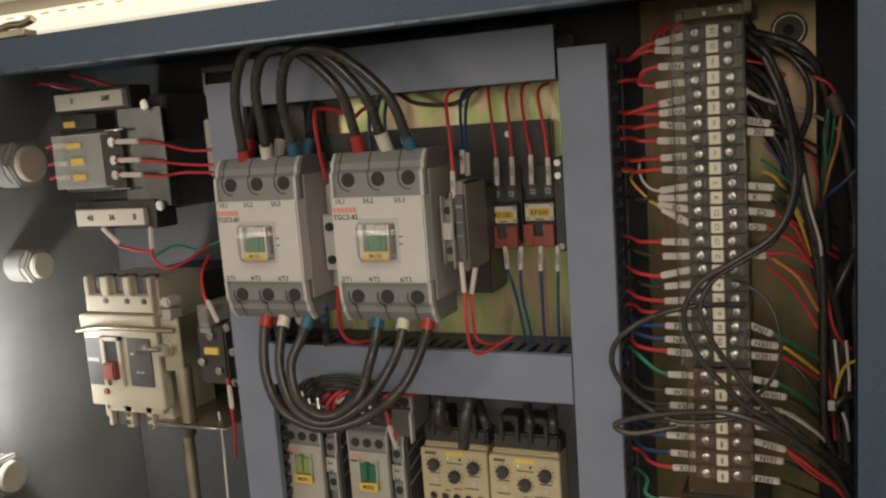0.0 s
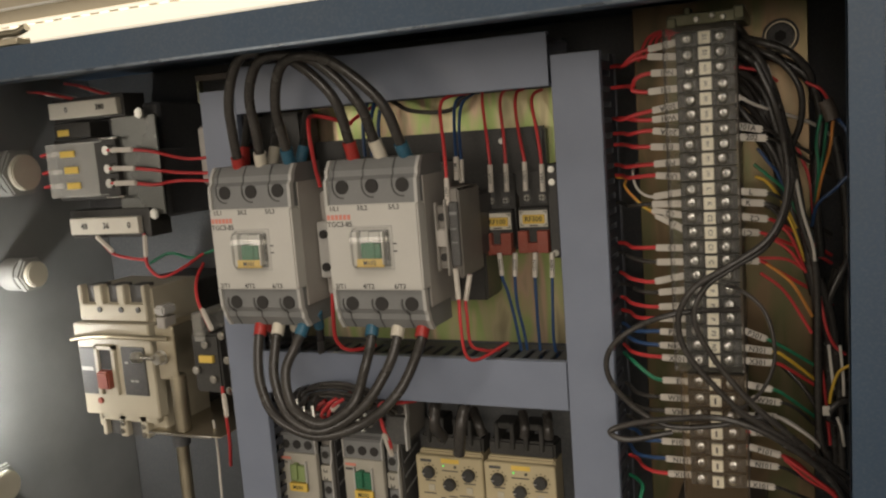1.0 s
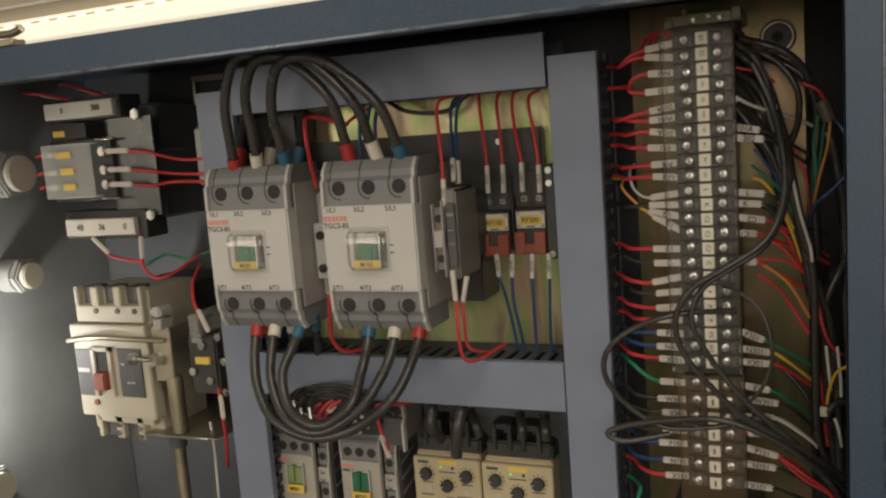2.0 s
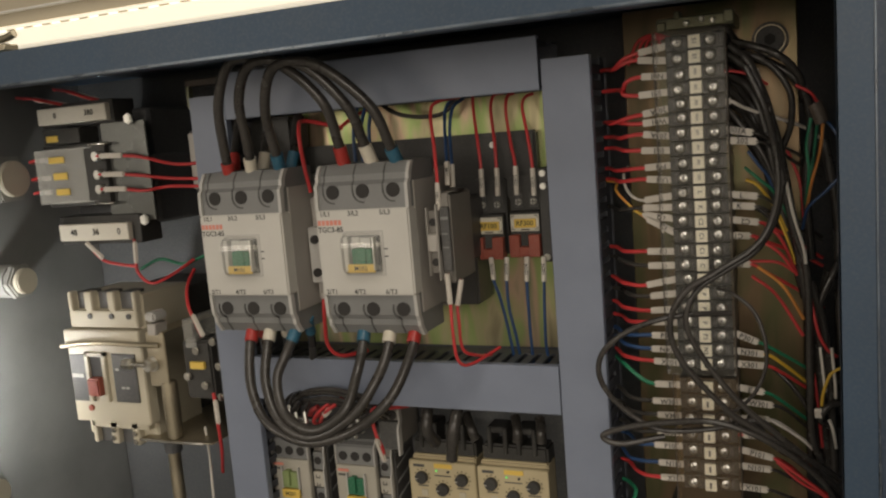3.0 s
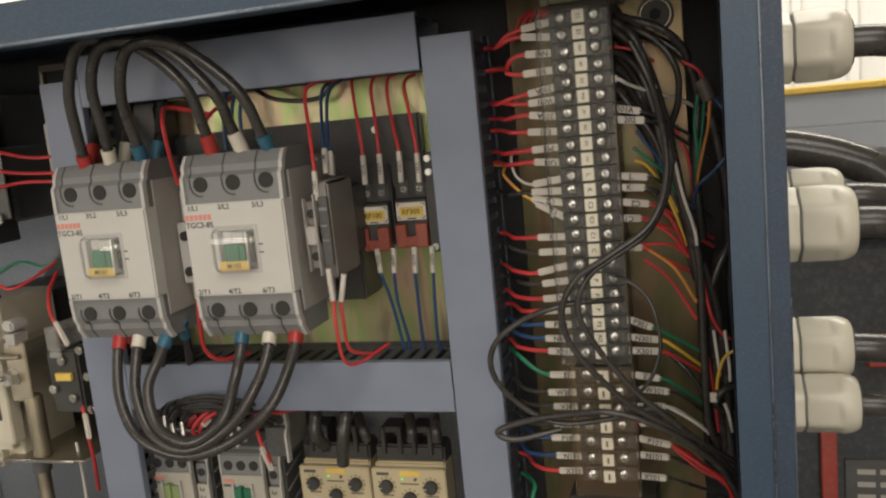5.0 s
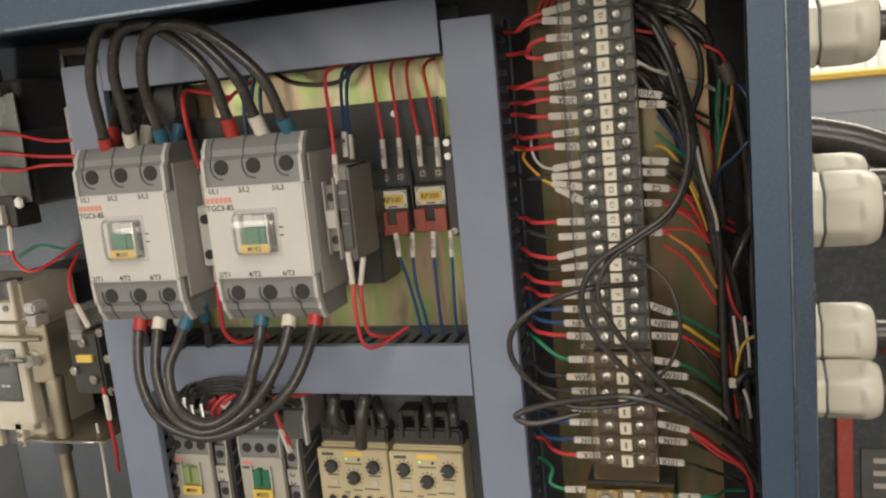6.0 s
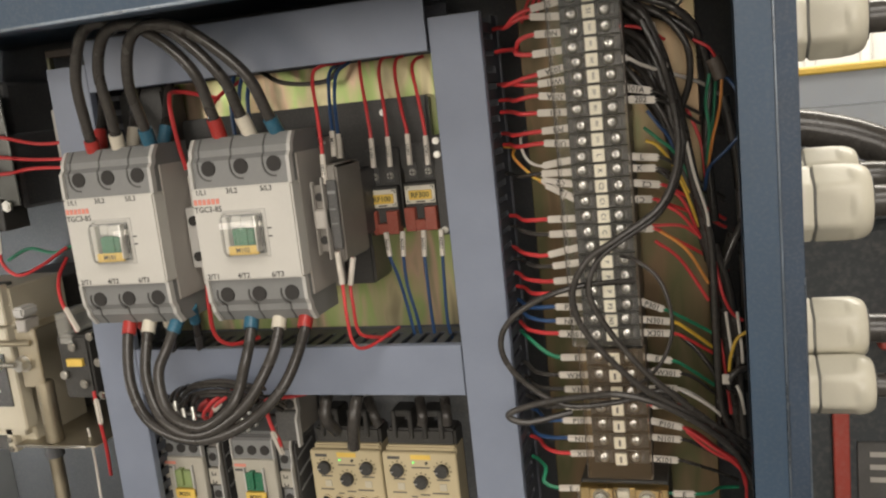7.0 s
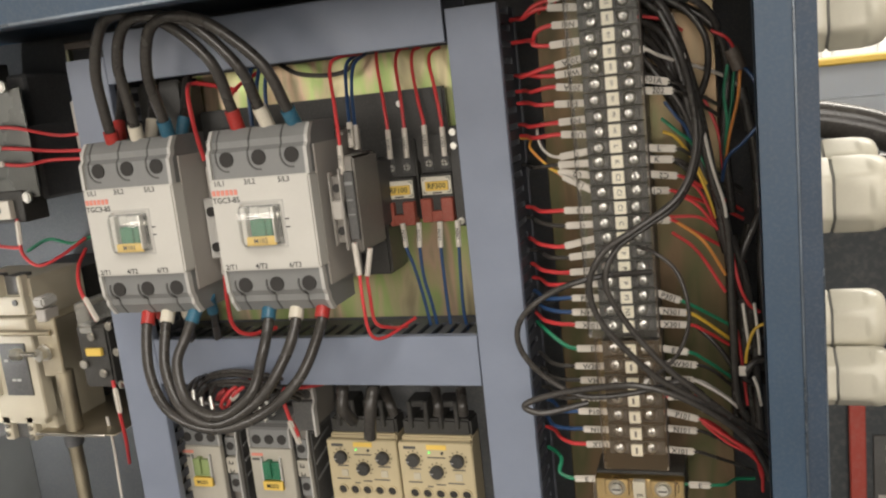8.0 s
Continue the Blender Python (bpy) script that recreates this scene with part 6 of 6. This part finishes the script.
bm.transform(Matrix.Translation((-0.021, 0, 0)) @ Matrix.Diagonal((1.1, 1.0, 1.0, 1.0)))
part("bulb", bm, glow, wl, "glowing white bulb")


# ---- white cable glands outside the right-hand wall ----
def lofted(rings, sides=6, seg=60):
    """Turned body along x; rings: (x, radius, how much of a hexagon from 0 to 1)."""
    bm = bmesh.new()
    loops = []
    for x, r, hexed in rings:
        row = []
        for k in range(seg):
            a = 2 * math.pi * k / seg
            m = (a + math.pi / sides) % (2 * math.pi / sides) - math.pi / sides
            flat = min(math.cos(math.pi / sides) / math.cos(math.pi / sides - abs(m)), 0.965) if hexed else 1.0
            rr = r * (1 - hexed + hexed * flat)
            row.append(bm.verts.new((x, rr * math.cos(a), rr * math.sin(a))))
        loops.append(row)
    for p, q in zip(loops, loops[1:]):
        for k in range(seg):
            bm.faces.new((p[k], p[(k + 1) % seg], q[(k + 1) % seg], q[k]))
    bm.faces.new(loops[0][::-1]), bm.faces.new(loops[-1])
    return bm


def gland(r):
    g = thing("cable_gland", (0, 0, 0), "white nylon cable gland with a black cable", "cable gland", "outer glands")
    part("lock_nut", lofted([(0, r * 0.96, 1), (0.0008, r * 0.99, 1), (0.0112, r * 0.99, 1), (0.0122, r * 0.96, 1)]), GLANDP, g)
    part("thread", lofted([(0.0122, r * 0.86, 0), (0.0126, r * 0.90, 0), (0.0130, r * 0.86, 0), (0.0134, r * 0.90, 0), (0.0138, r * 0.86, 0)]), GREYGLAND, g)
    dome = [(0.0138, r * 0.97, 1), (0.0146, r, 1), (0.0300, r, 1), (0.0318, r * 0.985, 0.7), (0.0330, r * 0.955, 0.2)]
    dome += [(0.0330 + 0.0105 * math.sin(radians(a)), r * (0.70 + 0.25 * math.cos(radians(a))), 0) for a in (12, 26, 40, 54, 68, 80, 90)]
    part("dome_nut", lofted(dome), GLANDP, g)
    part("seal", rods("x", r * 0.62, 0.0015, (0.0438, 0, 0), seg=28), BLACKP, g, "dark rubber seal")
    return g


GLANDS = [(-0.0345, -0.03, 0.0212), (-0.128, 0.010, 0.0205), (-0.1365, -0.035, 0.0232), (-0.2185, -0.012, 0.0205), (-0.2465, -0.035, 0.0190)]
for z, y, r in GLANDS:
    g = gland(r)
    g.location = (RIGHT, y, z)
    g.rotation_euler = (radians(28), 0, 0)
    run = [(RIGHT + 0.03, y, z), (RIGHT + 0.06, y, z - 0.001), (RIGHT + 0.10, y + 0.02, z - 0.010), (RIGHT + 0.20, y + 0.08, z - 0.045), (RIGHT + 0.45, y + 0.15, z - 0.20)]
    cable(run, 0.0090 if r > 0.02 else 0.0072, (None, None), "thick black cable leaving a white cable gland", "outer cables")

# ---- beyond the cabinet ----
beam = thing("machine_beam", (0.2, 0.5, FLOOR), "grey painted machine beam behind the cabinet", "machine")
part("beam", boxes((-0.1, 2.2, 0, 0.25, 1.270, 1.378), bevel=0.040, seg=6), MACHINE, beam)
part("upright", boxes((1.2, 1.5, 0.05, 0.25, 0, 1.30), bevel=0.01), MACHINE, beam)
part("yellow_edge", boxes((-0.1, 2.2, 0.03, 0.2, 1.376, 1.384), bevel=0.002), MACHYEL, beam, "yellow edge strip")
mach = thing("machine_body", (0.2, 0.62, FLOOR), "dark machine body with red stripes behind the cabinet", "machine")
part("body", boxes((-0.4, 2.0, 0, 1.2, 0, 1.18), bevel=0.01), MACHDARK, mach)
part("grey_cover", boxes((-0.4, 2.0, 0.02, 1.2, 1.18, 1.268), bevel=0.01), MACHINE, mach)
part("red_stripe", boxes((0.115, 0.135, -0.012, 0, 0.40, 1.02), bevel=0.002), MACHRED, mach, "red painted bar")
part("red_rail", boxes((0.17, 0.9, -0.03, 0, 1.02, 1.06), bevel=0.004), MACHRED, mach, "red painted bar")
pl = part("rating_plate", boxes((0.145, 0.30, -0.004, 0, 0.66, 0.885), bevel=0.001), CHAR, mach, "dark rating plate with print")
part("print_bar", boxes(*[(0.160 + 0.028 * (k % 3), 0.182 + 0.028 * (k % 3), -0.0055, -0.004, 0.865 - 0.018 * (k // 3), 0.872 - 0.018 * (k // 3)) for k in range(9)]), GREY, pl, smooth=False)
part("plate_panel", boxes((0.150, 0.29, -0.0055, -0.004, 0.68, 0.800)), GREY, pl, smooth=False)
part("yellow_guard", boxes((0.26, 0.9, -0.05, 0.1, 1.386, 1.435), bevel=0.010, seg=3), MACHYEL, mach, "yellow painted guard")
cable([(0.200, 0.3000, -0.1120), (0.2494, 0.3000, -0.1160), (0.2739, 0.3000, -0.1205), (0.3072, 0.3000, -0.1310), (0.3389, 0.3000, -0.1490), (0.3900, 0.3000, -0.2000)], 0.0175, (None, None), "thick black hose behind the cabinet", "outer cables")

tray = thing("light_fitting", (-0.9, 0.6, 0.172), "long glowing white strip above and behind the cabinet", "light fitting")
# the two white bands of the strip are emissive
glowtray = material("glowing_white", (1.0, 0.93, 0.78), 0.4, vary=0.02, dust=0, bump=0, glow=1.1)
part("diffuser", boxes((-1.6, 0.85, 0, 0.03, 0, 0.031), bevel=0.003), glowtray, tray, "glowing white band")
part("upper_diffuser", boxes((-1.6, 0.85, 0.004, 0.03, 0.033, 0.040), bevel=0.001), glowtray, tray)
part("slot_row", boxes(*[(-1.6 + 0.045 * k, -1.6 + 0.045 * k + 0.020, 0.001, 0.006, 0.0312, 0.0330) for k in range(54)]), BEIGE, tray, smooth=False)["kind"] = "stuff"
part("panel", boxes((-1.6, 0.85, 0.012, 0.03, 0.040, 0.115), bevel=0.003), BEIGE, tray, "beige sheet panel")
part("panel_edge", boxes((-1.6, 0.85, 0.002, 0.03, 0.0640, 0.0680), bevel=0.001), SHEET, tray)
part("suspension", boxes((-1.5, -1.48, 0.01, 0.02, 0.1, 2.83), (0.6, 0.62, 0.01, 0.02, 0.1, 2.83)), BEIGE, tray, smooth=False)
lt = thing("door_latch", [(-0.4273, -0.0900, 0.0505)][0], "worn grey metal latch on top of the cabinet", "latch")
part("arm", tube([(-0.03, 0, 0.001), (-0.01, 0, 0.006), (0.008, 0, 0.006), (0.020, 0, 0.009)], 0.0032, 10, 6), DULLSTEEL, lt)
part("block", boxes((-0.05, 0.012, -0.004, 0.01, -0.004, 0.002), bevel=0.001), DULLSTEEL, lt)
